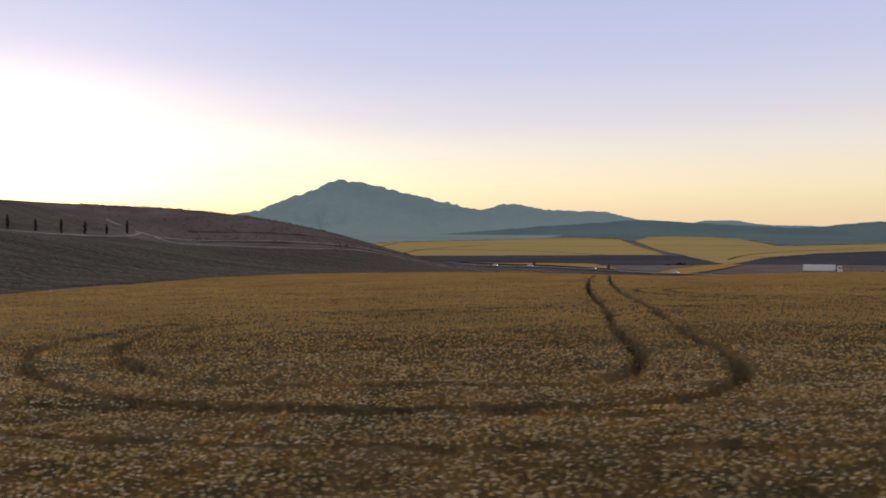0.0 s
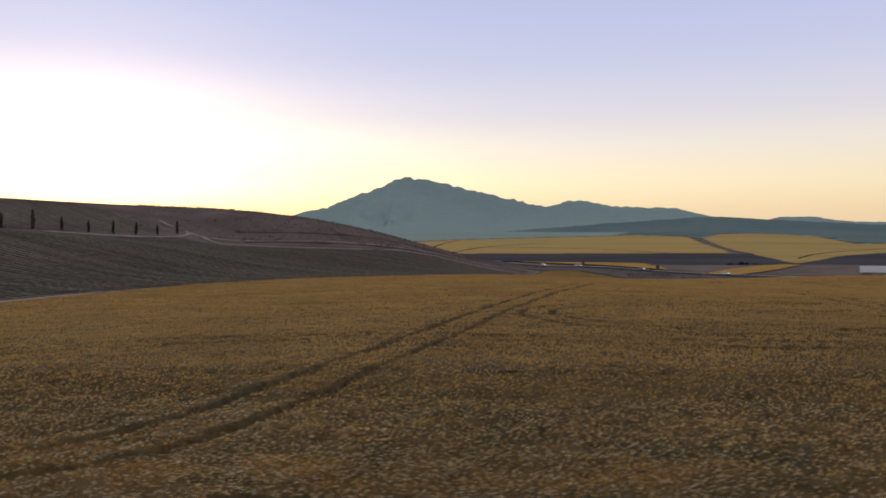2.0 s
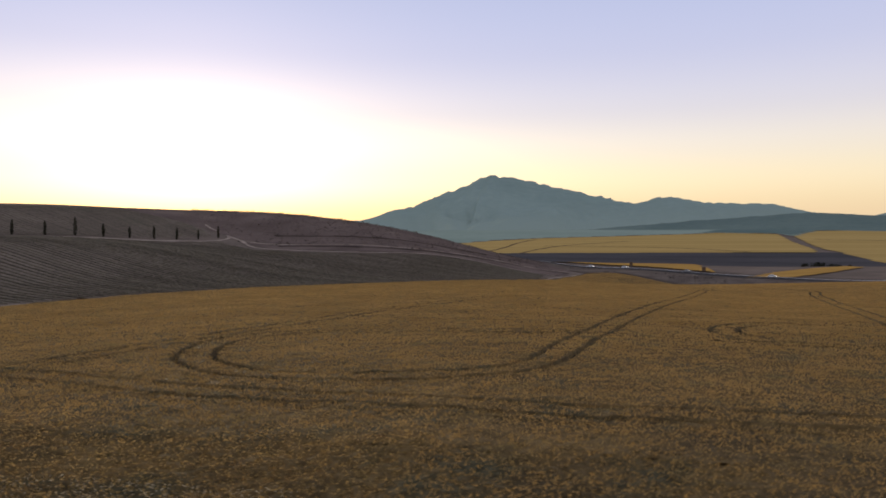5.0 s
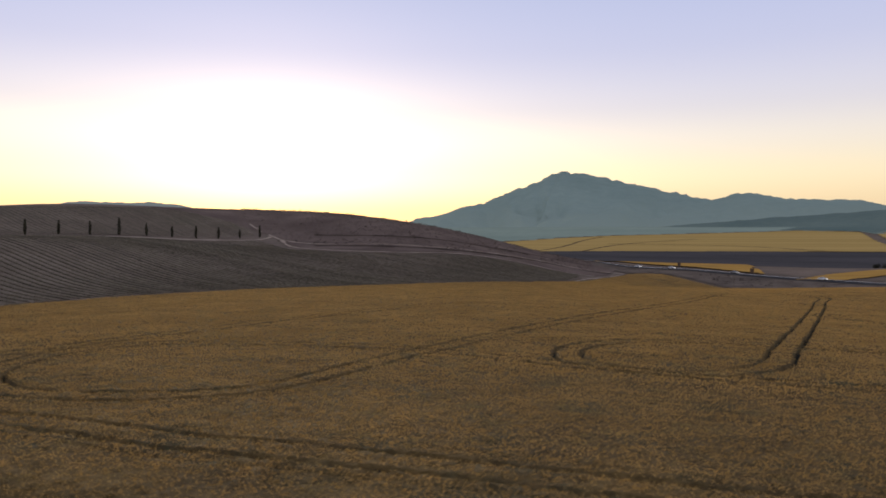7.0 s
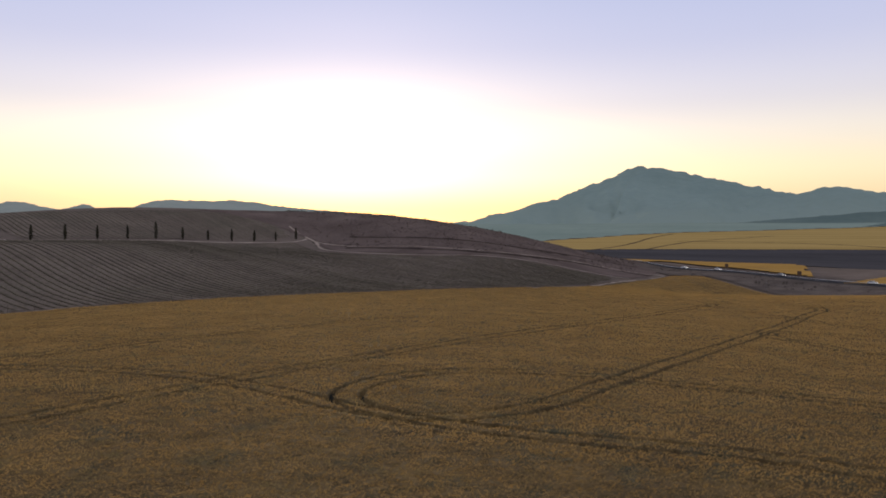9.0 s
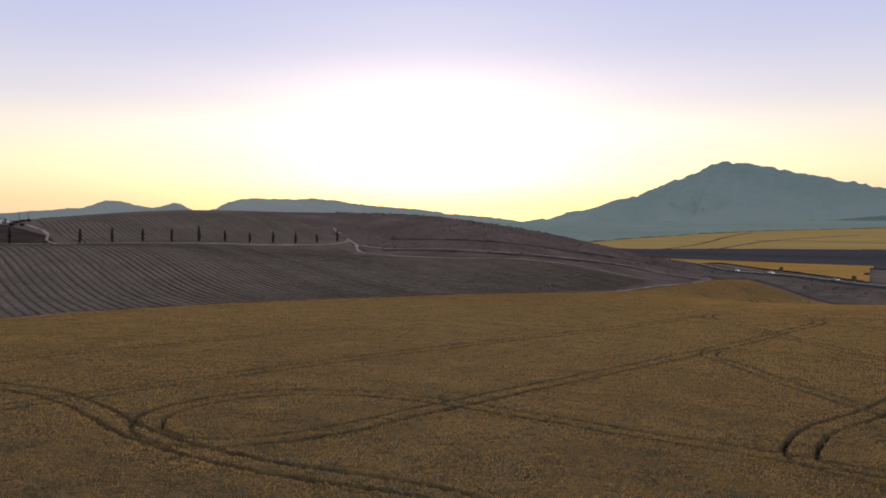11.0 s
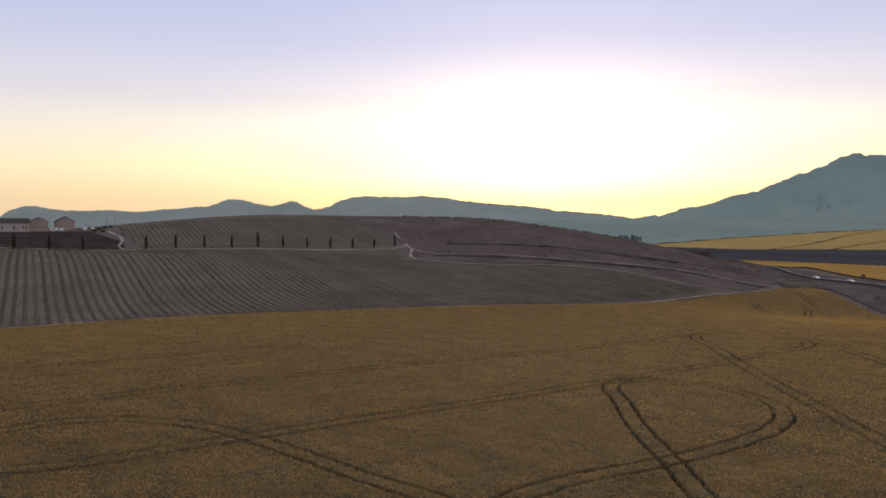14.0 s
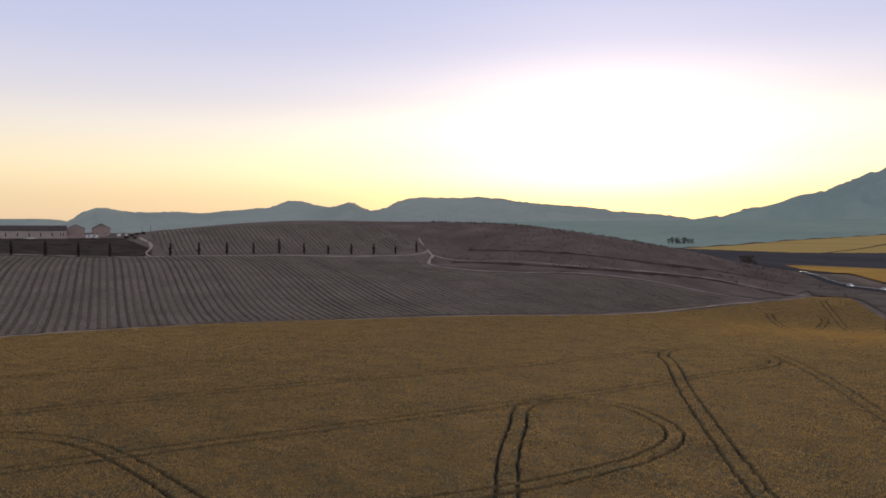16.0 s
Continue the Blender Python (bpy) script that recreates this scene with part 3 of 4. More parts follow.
def near_line(x, y, reach):
    """Which points lie within reach of a tramline's middle, by a coarse raster first."""
    cells = set()
    for mx, my in MIDS:
        for a in (-1, 0, 1):
            for b in (-1, 0, 1):
                cells.add((int(mx // 2) + a, int(my // 2) + b))
    out = np.zeros(len(x), bool)
    for k, (px, py) in enumerate(zip(x, y)):
        if (int(px // 2), int(py // 2)) in cells:
            out[k] = MID_TREE.find((px, py, 0))[2] < reach
    return out


def pressed(x, y):
    """How far the crop is pressed down, 0 to 1."""
    out = np.zeros(len(x))
    for k, (px, py) in enumerate(zip(x, y)):
        _, i, d = TREE.find((px, py, 0))
        out[k] = MARKS[i, 2] * min(1, max(0, 1.85 - d / MARKS[i, 3]))
    return out


def crop_top(x, y, bumps, step):
    lump = 0.05 * rough(x, y, 4.5, 2, 7) + 0.045 * rough(x, y, 0.9, 2, 8) + bumps * (hashed(np.round(x / step), np.round(y / step), 3) - 0.5)
    return CROP + lump


def canopy(name, x0, x1, y0, y1, step, bumps):
    xs, ys = np.arange(x0, x1 + step / 2, step), np.arange(y0, y1 + step / 2, step)

    def keep(x, y):
        ok = inside(x, y, FIELD)
        if 0.2 < step < 0.45:
            ok &= ~((x > -25.2) & (x < 45.2) & (y > 3.6) & (y < 25.0))
        if step < 1:
            ok[ok] = ~near_line(x[ok], y[ok], 1.5 if step < 0.2 else 1.65 if step < 0.45 else 1.75)
        return ok
    v, q = sheet(xs, ys, lambda x, y: land(x, y) + crop_top(x, y, bumps, step), keep)
    if step < 1:
        # the margins beside a tramline tuck under its band
        reach = 1.5 if step < 0.2 else 1.65 if step < 0.45 else 1.75
        for k in np.nonzero(near_line(v[:, 0], v[:, 1], reach + 0.5))[0]:
            d = MID_TREE.find((v[k, 0], v[k, 1], 0))[2]
            v[k, 2] -= 0.17 * min(1, (reach + 0.5 - d) / 0.4)
    jit = 0.35 * step
    v[:, 0] += jit * (hashed(v[:, 0], v[:, 1], 11) - 0.5)
    v[:, 1] += jit * (hashed(v[:, 0], v[:, 1], 12) - 0.5)
    return tagged(new(name, mesh(name, v, q, M_CROP, False)), "ripe golden-brown wheat crop standing in the field", "wheat", kind="stuff")


canopy("wheat_crop", -26, 46, 3, 26, 0.14, 0.12)
canopy("wheat_crop", -40, 126, 2.8, 112, 0.42, 0.1)
canopy("wheat_crop", -40, 150, 111.6, 240, 0.5, 0.1)
canopy("wheat_crop", 14, 150, 239.5, 420, 0.7, 0.1)
canopy("wheat_crop", -40, 262, -62, 3.4, 2.0, 0.1)
canopy("wheat_crop", 125, 262, 5, 240, 2.0, 0.1)


def tramline(line, seed):
    """A band of crop with two pressed wheel marks in it."""
    p = sample(line, 0.34)
    n = sideways(p)
    inner = np.array([0, 0.11, 0.2, 0.29, 0.42])
    half = GAUGE / 2
    us = np.concatenate([[-2.4, -2.0], -half - inner[::-1], -half + inner[1:], [-0.3, 0, 0.3], half - inner[::-1], half + inner[1:], [2.0, 2.4]])
    q = p[:, None, :] + n[:, None, :] * us[None, :, None]
    x, y = q[..., 0].ravel(), q[..., 1].ravel()
    x = x + 0.05 * (hashed(x, y, 31) - 0.5)
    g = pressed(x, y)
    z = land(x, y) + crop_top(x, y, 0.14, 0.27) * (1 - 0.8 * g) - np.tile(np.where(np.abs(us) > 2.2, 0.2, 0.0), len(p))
    v = np.c_[x, y, z]
    w = len(us)
    a = (np.arange(len(p) - 1)[:, None] * w + np.arange(w - 1)[None, :]).ravel()
    quads = np.stack([a, a + 1, a + w + 1, a + w], 1)
    quads = quads[inside(x[quads].mean(1), y[quads].mean(1), FIELD)]
    # where two tramlines run close, the outer margin gives way to the neighbour's own band
    outer = np.abs(np.tile((us[:-1] + us[1:]) / 2, len(p) - 1))
    outer = outer[inside(x[np.stack([a, a + 1, a + w + 1, a + w], 1)].mean(1), y[np.stack([a, a + 1, a + w + 1, a + w], 1)].mean(1), FIELD)]
    keep = np.ones(len(quads), bool)
    for k in np.nonzero(outer > 1.42)[0]:
        _, i, d = MID_TREE.find((x[quads[k]].mean(), y[quads[k]].mean(), 0))
        keep[k] = not (LINE_OF[i] != seed and d < 1.5)
    quads = quads[keep]
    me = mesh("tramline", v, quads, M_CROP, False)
    me.materials.append(M_TRAMPLED_SHADE)
    # floors of the marks take the straw colour with shade painted in
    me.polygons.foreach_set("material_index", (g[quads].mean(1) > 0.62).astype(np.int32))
    return tagged(new("tramline", me), "twin tractor wheel marks pressed through the wheat, dark with painted shade", "tramline", "tramlines in the wheat", "stuff")


for k, line in enumerate(TRAMLINES):
    tramline(line, k)


def scatter(rng, x0, x1, y0, y1, per, hole=None):
    """Random places in a rectangle of the field, clear of the wheel marks."""
    k = int((x1 - x0) * (y1 - y0) * per)
    p = np.c_[rng.uniform(x0, x1, k), rng.uniform(y0, y1, k)]
    ok = inside(p[:, 0], p[:, 1], FIELD)
    if hole:
        ok &= ~((p[:, 0] > hole[0]) & (p[:, 0] < hole[1]) & (p[:, 1] > hole[2]) & (p[:, 1] < hole[3]))
    p = p[ok]
    clear = ~near_line(p[:, 0], p[:, 1], 1.7)
    for k in np.nonzero(~clear)[0]:
        _, i, d = TREE.find((p[k, 0], p[k, 1], 0))
        clear[k] = d > (0.18 + 0.26 * MARKS[i, 2]) * rng.uniform(0.45, 1.2)
    return p[clear]


def leaning(rng, n, low, high):
    turn, lean = rng.uniform(0, 6.283, n), rng.uniform(low, high, n)
    d = np.stack([np.cos(turn) * np.sin(lean), np.sin(turn) * np.sin(lean), np.cos(lean)], 1)
    a = np.stack([-np.sin(turn), np.cos(turn), np.zeros(n)], 1)
    return d, a, np.cross(d, a)


def crop_height(p):
    return land(p[:, 0], p[:, 1]) + CROP + 0.05 * rough(p[:, 0], p[:, 1], 4.5, 2, 7) + 0.045 * rough(p[:, 0], p[:, 1], 0.9, 2, 8)


def ears(label, places, seed, low, high, length, width, sink, mat, full=True):
    """Ears as two crossed lozenges, or farther off heads of crop as two crossed spikes."""
    rng = np.random.default_rng(seed)
    p = np.concatenate([scatter(rng, *q) for q in places])
    n = len(p)
    size = rng.uniform(0.7, 1.35, n)[:, None]
    d, a, b = leaning(rng, n, low, high)
    neck = np.c_[p, crop_height(p) - sink + length * rng.uniform(-0.3, 0.4, n)]
    tip = neck + (d + np.array([0, 0, -0.2])) * length * size
    w = width * size
    if full:
        mid = neck * 0.45 + tip * 0.55
        v = np.stack([neck, mid + a * w, tip, mid - a * w, mid + b * w, mid - b * w], 1).reshape(-1, 3)
        k = np.arange(n) * 6
        q = np.stack([k, k + 1, k + 2, k + 3, k, k + 4, k + 2, k + 5], 1).reshape(-1, 4)
    else:
        v = np.stack([neck + a * w, neck - a * w, tip, neck + b * w, neck - b * w], 1).reshape(-1, 3)
        k = np.arange(n) * 5
        q = np.stack([k, k + 1, k + 2, k + 3, k + 4, k + 2], 1).reshape(-1, 3)
    tagged(new("wheat_ears", mesh("wheat_ears", v, q, mat, False)), label, "wheat", kind="stuff")


def blades(places, seed, tall, wide):
    """Thin stalks and dry leaves between the ears."""
    rng = np.random.default_rng(seed)
    p = np.concatenate([scatter(rng, *q) for q in places])
    n = len(p)
    d, a, b = leaning(rng, n, 0.05, 0.9)
    size = rng.uniform(0.6, 1.3, n)[:, None]
    root = np.c_[p, crop_height(p) - 0.16]
    tip = root + d * tall * size
    v = np.stack([root - a * wide, root + a * wide, tip], 1).reshape(-1, 3)
    tagged(new("wheat_stalks", mesh("wheat_stalks", v, np.arange(n * 3).reshape(-1, 3), M_STALK, False)), "dry ochre and olive wheat stalks and leaves", "wheat", kind="stuff")


NEAR = (-9, 17, 3.6, 15)
ears("pale ripe wheat ears standing above the crop", [(*NEAR, 60)], 5, 0.2, 1.4, 0.07, 0.016, -0.03, M_EAR)
ears("bleached awns and tips of the wheat", [(*NEAR, 75), (-20, 34, 6, 20, 30, NEAR)], 15, 0.5, 1.5, 0.045, 0.014, -0.06, M_AWN, False)
ears("ripe golden wheat ears standing above the crop", [(-22, 36, 6, 27, 40, NEAR)], 6, 0.2, 1.3, 0.09, 0.018, -0.02, M_EAR)
ears("ripe golden heads of wheat above the crop", [(-30, 72, 27, 52, 56), (72, 112, 27, 52, 40), (36, 62, 6, 27, 40), (62, 100, 10, 27, 36)], 7, 0.05, 0.9, 0.12, 0.018, -0.01, M_HEADS, False)
ears("ripe golden heads of wheat across the field", [(-36, 128, 52, 112, 34), (128, 152, 60, 112, 22)], 8, 0.05, 0.8, 0.15, 0.027, -0.01, M_HEADS, False)
ears("golden heads of wheat across the farther field", [(-36, 150, 112, 240, 14)], 9, 0.05, 0.7, 0.19, 0.047, -0.01, M_HEADS, False)
ears("golden heads of wheat on the far tongue of the field", [(14, 150, 240, 430, 8)], 10, 0.05, 0.6, 0.24, 0.08, -0.01, M_HEADS, False)
blades([(*NEAR, 1100)], 11, 0.27, 0.009)
blades([(-22, 36, 6, 27, 150, NEAR)], 12, 0.28, 0.014)


def fallen_straw():
    """Bent and broken stalks that lie in the wheel marks where the flight begins."""
    rng = np.random.default_rng(21)
    m = MARKS[(MARKS[:, 0] > -20) & (MARKS[:, 0] < 45) & (MARKS[:, 1] > 8) & (MARKS[:, 1] < 45) & (MARKS[:, 2] > 0.15)]
    p = np.repeat(m[:, :2], 14, 0)
    p = p + rng.normal(0, 0.24, p.shape)
    n = len(p)
    d, a, b = leaning(rng, n, 0.5, 1.5)
    root = np.c_[p, land(p[:, 0], p[:, 1]) + CROP * (1 - 0.8 * pressed(p[:, 0], p[:, 1])) - 0.03]
    tip = root + d * rng.uniform(0.12, 0.34, n)[:, None]
    v = np.stack([root - a * 0.012, root + a * 0.012, tip], 1).reshape(-1, 3)
    tagged(new("fallen_straw", mesh("fallen_straw", v, np.arange(n * 3).reshape(-1, 3), M_STALK, False)), "bent and broken wheat stalks lying in the wheel marks", "straw", kind="stuff")


fallen_straw()

# ---------------------------------------------------------------- verges, tracks and road
EDGE = [(-35.7, 19.8), (-39, 54), (-40.8, 98.7), (-37.2, 125.8), (-30.6, 152.4), (-19.3, 181.2), (-7.9, 211.4), (3.8, 234.3), (16.8, 262.7), (20.2, 295.7), (18.9, 341.1), (20, 374.6), (30, 425.1)]
ribbon("verge", EDGE, 6, M_GRASS, 0.16, "strip of dry grass between wheat and vineyard", "verge", 0.8)
ribbon("field_track", [(x - 1.2, y) for x, y in EDGE], 1.1, M_DIRT, 0.26, "pale dirt track along the field's edge", "track", 0.5)
ribbon("cypress_track", [(-206.4, 129.1), (-197, 159.3), (-186.9, 185.3), (-175.9, 205.3), (-173, 212.8), (-160.4, 236.7), (-155.5, 259.5), (-149.1, 284.1), (-143.7, 308.7), (-136.3, 331.4), (-138.3, 339.6), (-150, 347.5), (-164.7, 359.6), (-177.6, 378.8), (-182.6, 394)],
       1.7, M_DIRT, 0.25, "pale dirt track beside the cypress row and up the hill", "track", 0.5)
ribbon("lower_track", [(-138.3, 339.6), (-129.5, 333.6), (-118.7, 320.6), (-105.9, 308.6), (-85.51, 303.1), (-58.3, 310.4), (-42.75, 330.9), (-30.02, 349.3), (-19.16, 364.6), (0.7715, 380.7), (16.86, 391.4)], 1.5, M_DIRT, 0.45, "pale dirt track along the vineyard's upper edge", "track", 0.5)
ribbon("upper_track", [(-129.5, 333.6), (-109.1, 328.1), (-78.02, 335.4), (-52.66, 346), (-37.01, 370.8), (-24.21, 403.9), (-6.279, 431.3), (17.88, 433.4), (30.05, 428.2)], 0.9, M_DIRT, 0.5, "rough dirt track at the foot of the heath", "track", 0.5)
ribbon("heath_bank", [(-104, 322), (-77, 328), (-55, 336), (-40, 354), (-27, 387), (-12, 420), (8, 428), (22, 424)], 6, M_BANK, 0.42, "dark weedy bank across the foot of the heath", "bank", 2.2, step=3)
ribbon("heath_bank", [(-120, 352), (-80, 366), (-50, 392), (-34, 424), (-16, 456), (6, 470)], 4, M_BANK, 0.4, "dark weedy terrace edge on the heath", "bank", 1.8, step=3)
draped("bank", [(-190, 157.2), (-178.8, 187.1), (-179.1, 204), (-202.8, 214.8), (-235.2, 214.5), (-243.5, 196.5), (-251.8, 165.2), (-262.9, 130.1), (-215.6, 127.2)], 2, M_BANK, 0.18, "dark weedy bank below the farm buildings", "bank", uneven=0.1)
draped("roadside", [(30.05, 432.4), (44.34, 433.8), (52.54, 426.2), (81.57, 368.3), (115, 305.3), (144.2, 251.7), (188.2, 227.8), (330, 205), (330, 262), (228.9, 303.4), (158.9, 343.5), (120.7, 386.2), (91.98, 410.8), (56.69, 447.7), (30.1, 476.4), (9.834, 503.6), (-0.2593, 492.3), (19.92, 457.6)], 2, M_SLATE, 0.4, "dark weedy ground between wheat and road", "roadside", uneven=0.15)
ribbon("house_track", [(-179.1, 204), (-193.7, 208.6), (-204.8, 215.9), (-214.9, 220.1), (-231, 222.5)], 1.4, M_DIRT, 0.3, "pale dirt drive up to the farm buildings", "track", 0.8)
ROAD = [(-69.99, 651.4), (-24.29, 573), (1.781, 529.9), (33.16, 485), (57.75, 460.6), (94.07, 420.3), (123.8, 396.5), (158.8, 353.3), (229.3, 314), (330, 270)]
ribbon("road_verge", ROAD, 34, M_SLATE, 0.2, "dry grass beside the road", "verge", 1.5)
ribbon("road", ROAD, 8, M_ASPHALT, 0.5, "grey asphalt country road", "road", 0)
ribbon("road_line", [(x + 2.4, y + 2.4) for x, y in ROAD], 0.06, M_WHITE, 0.56, "white painted line along the road", "road marking", 0, across=2)

for line in ([(-146, 1065), (-128, 1149), (-119, 1240), (-113, 1425), (-93, 1529)], [(-76, 1079), (-10, 1328), (86, 1453)], [(240, 1112), (180, 1190), (60, 1262), (-60, 1290)],
             [(380, 1000), (470, 1130), (610, 1240), (760, 1330)], [(420, 1500), (520, 1450), (640, 1420)]):
    ribbon("field_ditch", line, 5, M_BANK, 0.95, "dark weedy ditch across a far stubble field", "ditch", 1.5, step=12)

# ---------------------------------------------------------------- vineyards
AXIS = np.array([-0.923, 0.386])


def vine_rows(poly, axis, gap, tall, wide, group, seed, leaf):
    axis = axis / np.linalg.norm(axis)
    side = np.array([-axis[1], axis[0]])
    if side[1] < 0:
        side = -side
    p = np.array(poly, float)
    lo, hi = (p @ side).min(), (p @ side).max()
    rng = np.random.default_rng(seed)
    for k in range(int((hi - lo) / gap)):
        off = lo + (k + 0.5) * gap
        cuts = []
        for a, b in zip(p, np.roll(p, -1, 0)):
            u, v = a @ side - off, b @ side - off
            if u * v < 0:
                c = a + (b - a) * u / (u - v)
                cuts.append(c @ axis)
        cuts.sort()
        for s0, s1 in zip(cuts[::2], cuts[1::2]):
            if s1 - s0 < 6:
                continue
            n = max(6, int((s1 - s0) / 0.9))
            s = np.linspace(s0, s1, n)
            q = axis * s[:, None] + side * off
            z = land(q[:, 0], q[:, 1])
            gone = np.convolve(rng.random(n) < 0.0006, np.ones(3), "same") > 0
            h = np.where(gone, 0.12, tall * rng.uniform(0.6, 1.3, n))
            w = np.where(gone, 0.15, wide * rng.uniform(0.5, 1.4, n))
            taper = np.clip((np.minimum(np.arange(n), np.arange(n)[::-1]) + 0.15) / 2.5, 0, 1)
            h, w = h * (0.25 + 0.75 * taper), w * taper
            sway = rng.uniform(-0.11, 0.11, n)
            ring = []
            for u, t in ((-0.35, 0.0), (-0.5, 0.55), (-0.2, 0.95), (0.25, 1.0), (0.5, 0.6), (0.35, 0.0)):
                o = q + side * (u * w + sway)[:, None] + axis * rng.uniform(-0.2, 0.2, n)[:, None]
                ring.append(np.c_[o, z + t * h * rng.uniform(0.94, 1.06, n) + 0.2])
            v = np.stack(ring, 1).reshape(-1, 3)
            a = (np.arange(n - 1)[:, None] * 6 + np.arange(5)[None, :]).ravel()
            row = new("vine_hedge", mesh("vine_hedge", v, np.stack([a, a + 1, a + 7, a + 6], 1), leaf, False))
            tagged(row, "low trellised row of dull dark-green vines", "vine hedge", group)


LOWER = [(-42.9, 42.1), (-43.9, 99.1), (-40.2, 126.8), (-34.8, 154.3), (-23.8, 182.7), (-15.4, 204.2), (-11.6, 217.1), (-148.5, 273.7), (-160, 236), (-174.3, 200.5), (-193, 157.2), (-206.2, 113.8), (-216, 60), (-216, 42)]
UPPER = [(-144.5, 336), (-162.6, 347.3), (-195.7, 349), (-212.9, 336.5), (-232, 272.1), (-252.9, 243), (-234.9, 230.6), (-212.8, 224.1), (-180, 214), (-165.5, 246), (-157, 279)]
SIDE = [(-149.5, 272.6), (-11.6, 216.1), (-3, 231.5), (7.9, 254.3), (13, 267.2), (15.6, 306), (13.9, 346.9), (11.9, 378.2), (-0.2, 373.2), (-18.1, 357.3), (-30, 342), (-43, 323), (-59.1, 304.4), (-85.4, 295.8), (-105.9, 301.4), (-119.6, 313.3), (-137.5, 326)]
for name, poly in (("vineyard_1", LOWER), ("vineyard_2", UPPER), ("vineyard_3", SIDE)):
    draped(name, poly, 2.5, M_MULCH, 0.2, "pale straw-mulched ground between the vine rows", "vineyard", uneven=0.04)
vine_rows(LOWER, AXIS, 2.4, 0.27, 0.78, "vines below the cypress row", 3, M_VINE)
vine_rows(UPPER, AXIS, 2.4, 0.25, 0.68, "vines above the cypress row", 4, M_VINE)
vine_rows(SIDE, AXIS, 2.4, 0.24, 0.45, "young vines beside the heath", 5, M_YOUNG)
draped("plough_hilltop", [(-149, 344.5), (-166.7, 361.6), (-182.6, 396.1), (-206, 399.8), (-215, 343.6), (-195.7, 351), (-164.6, 349.3)], 3, M_SCRUBLAND, 0.2, "dark strip of scrub on the hilltop", "heath")


def end_posts():
    bm = bmesh.new()
    rod(bm, 0, 0, -0.2, 1.6, 0.06, 0.05, 6)
    first = part("trellis_post", bm, M_POST)
    tagged(first, "weathered grey wooden trellis post at a vine row's end", "post", "trellis posts")
    p = sample([(-45.6, 45.1), (-43.9, 98.9), (-40.2, 125.8), (-33.4, 153.3), (-22.4, 182.9), (-14, 204.4), (-10.7, 219.3), (2.9, 243.4), (12, 267)], 4.8)
    rng = random.Random(4)
    for k, (x, y) in enumerate(p):
        m = pose(x + rng.uniform(-0.3, 0.3), y, float(land(x, y)), rng.uniform(-5, 5), rng.uniform(-5, 5), 0)
        if k == 0:
            first.matrix_world = m
        else:
            copy_thing(first, m)


end_posts()

# ---------------------------------------------------------------- trees and bushes


def leaves(centres, radii, per, size, seed, squash=1.0):
    """Small leaf clumps scattered in the shells of several lobes."""
    rng = np.random.default_rng(seed)
    vs = []
    for c, r in zip(centres, radii):
        d = rng.normal(size=(per, 3))
        d /= np.linalg.norm(d, axis=1)[:, None]
        q = np.asarray(c) + d * np.asarray(r) * rng.uniform(0.55, 1.05, per)[:, None]
        a = rng.normal(size=(per, 3))
        a /= np.linalg.norm(a, axis=1)[:, None]
        b = np.cross(a, rng.normal(size=(per, 3)))
        b /= np.linalg.norm(b, axis=1)[:, None]
        s = size * rng.uniform(0.6, 1.4, per)[:, None]
        vs.append(np.stack([q - a * s, q + b * s * 0.6, q + a * s, q - b * s * 0.6], 1))
    v = np.concatenate(vs).reshape(-1, 3)
    return v, np.arange(len(v)).reshape(-1, 4)


def cypress(x, y, tall, seed, label):
    rng = random.Random(seed)
    tree = new("cypress")
    tree.location = (x, y, float(land(x, y)))
    bm = bmesh.new()
    rod(bm, 0, 0, -0.3, tall * 0.8, 0.14, 0.04, 8)
    part("trunk", bm, M_BARK, tree)
    cs, rs = [], []
    n = 11
    for k in range(n):
        u = (k + 0.5) / n
        w = tall * 0.105 * (math.sin(math.pi * (0.14 + 0.82 * u)) ** 0.7) * rng.uniform(0.85, 1.15)
        cs.append((rng.uniform(-0.08, 0.08), rng.uniform(-0.08, 0.08), tall * (0.05 + 0.92 * u)))
        rs.append((w, w, tall * 0.07))
    v, f = leaves(cs, rs, 46, 0.24, seed)
    crown = new("crown", mesh("crown", v, f, M_CYPRESS, False))
    crown.parent = tree
    return tagged(tree, label, "cypress", "cypress row on the slope")


CY0, CY1 = np.array([-140.3, 333.0]), np.array([-175.8, 211.2])
for k, tall in enumerate((6.0, 4.6, 5.6, 5.8, 4.9, 5.4, 7.4, 5.6, 5.6, 6.0, 6.0, 0, 6.2, 6.4, 6.6, 6.0, 6.2)):
    if tall:
        c = CY0 + (CY1 - CY0) * k / 10
        if k > 10:
            c = CY1 + np.array([-0.34, -0.94]) * 12.5 * (k - 10)
        cypress(float(c[0]), float(c[1]), tall, 20 + k,
                "tallest slim dark cypress in the row" if tall > 7 else "short slim dark cypress in the row" if tall < 5 else "slim dark columnar cypress beside the dirt track")


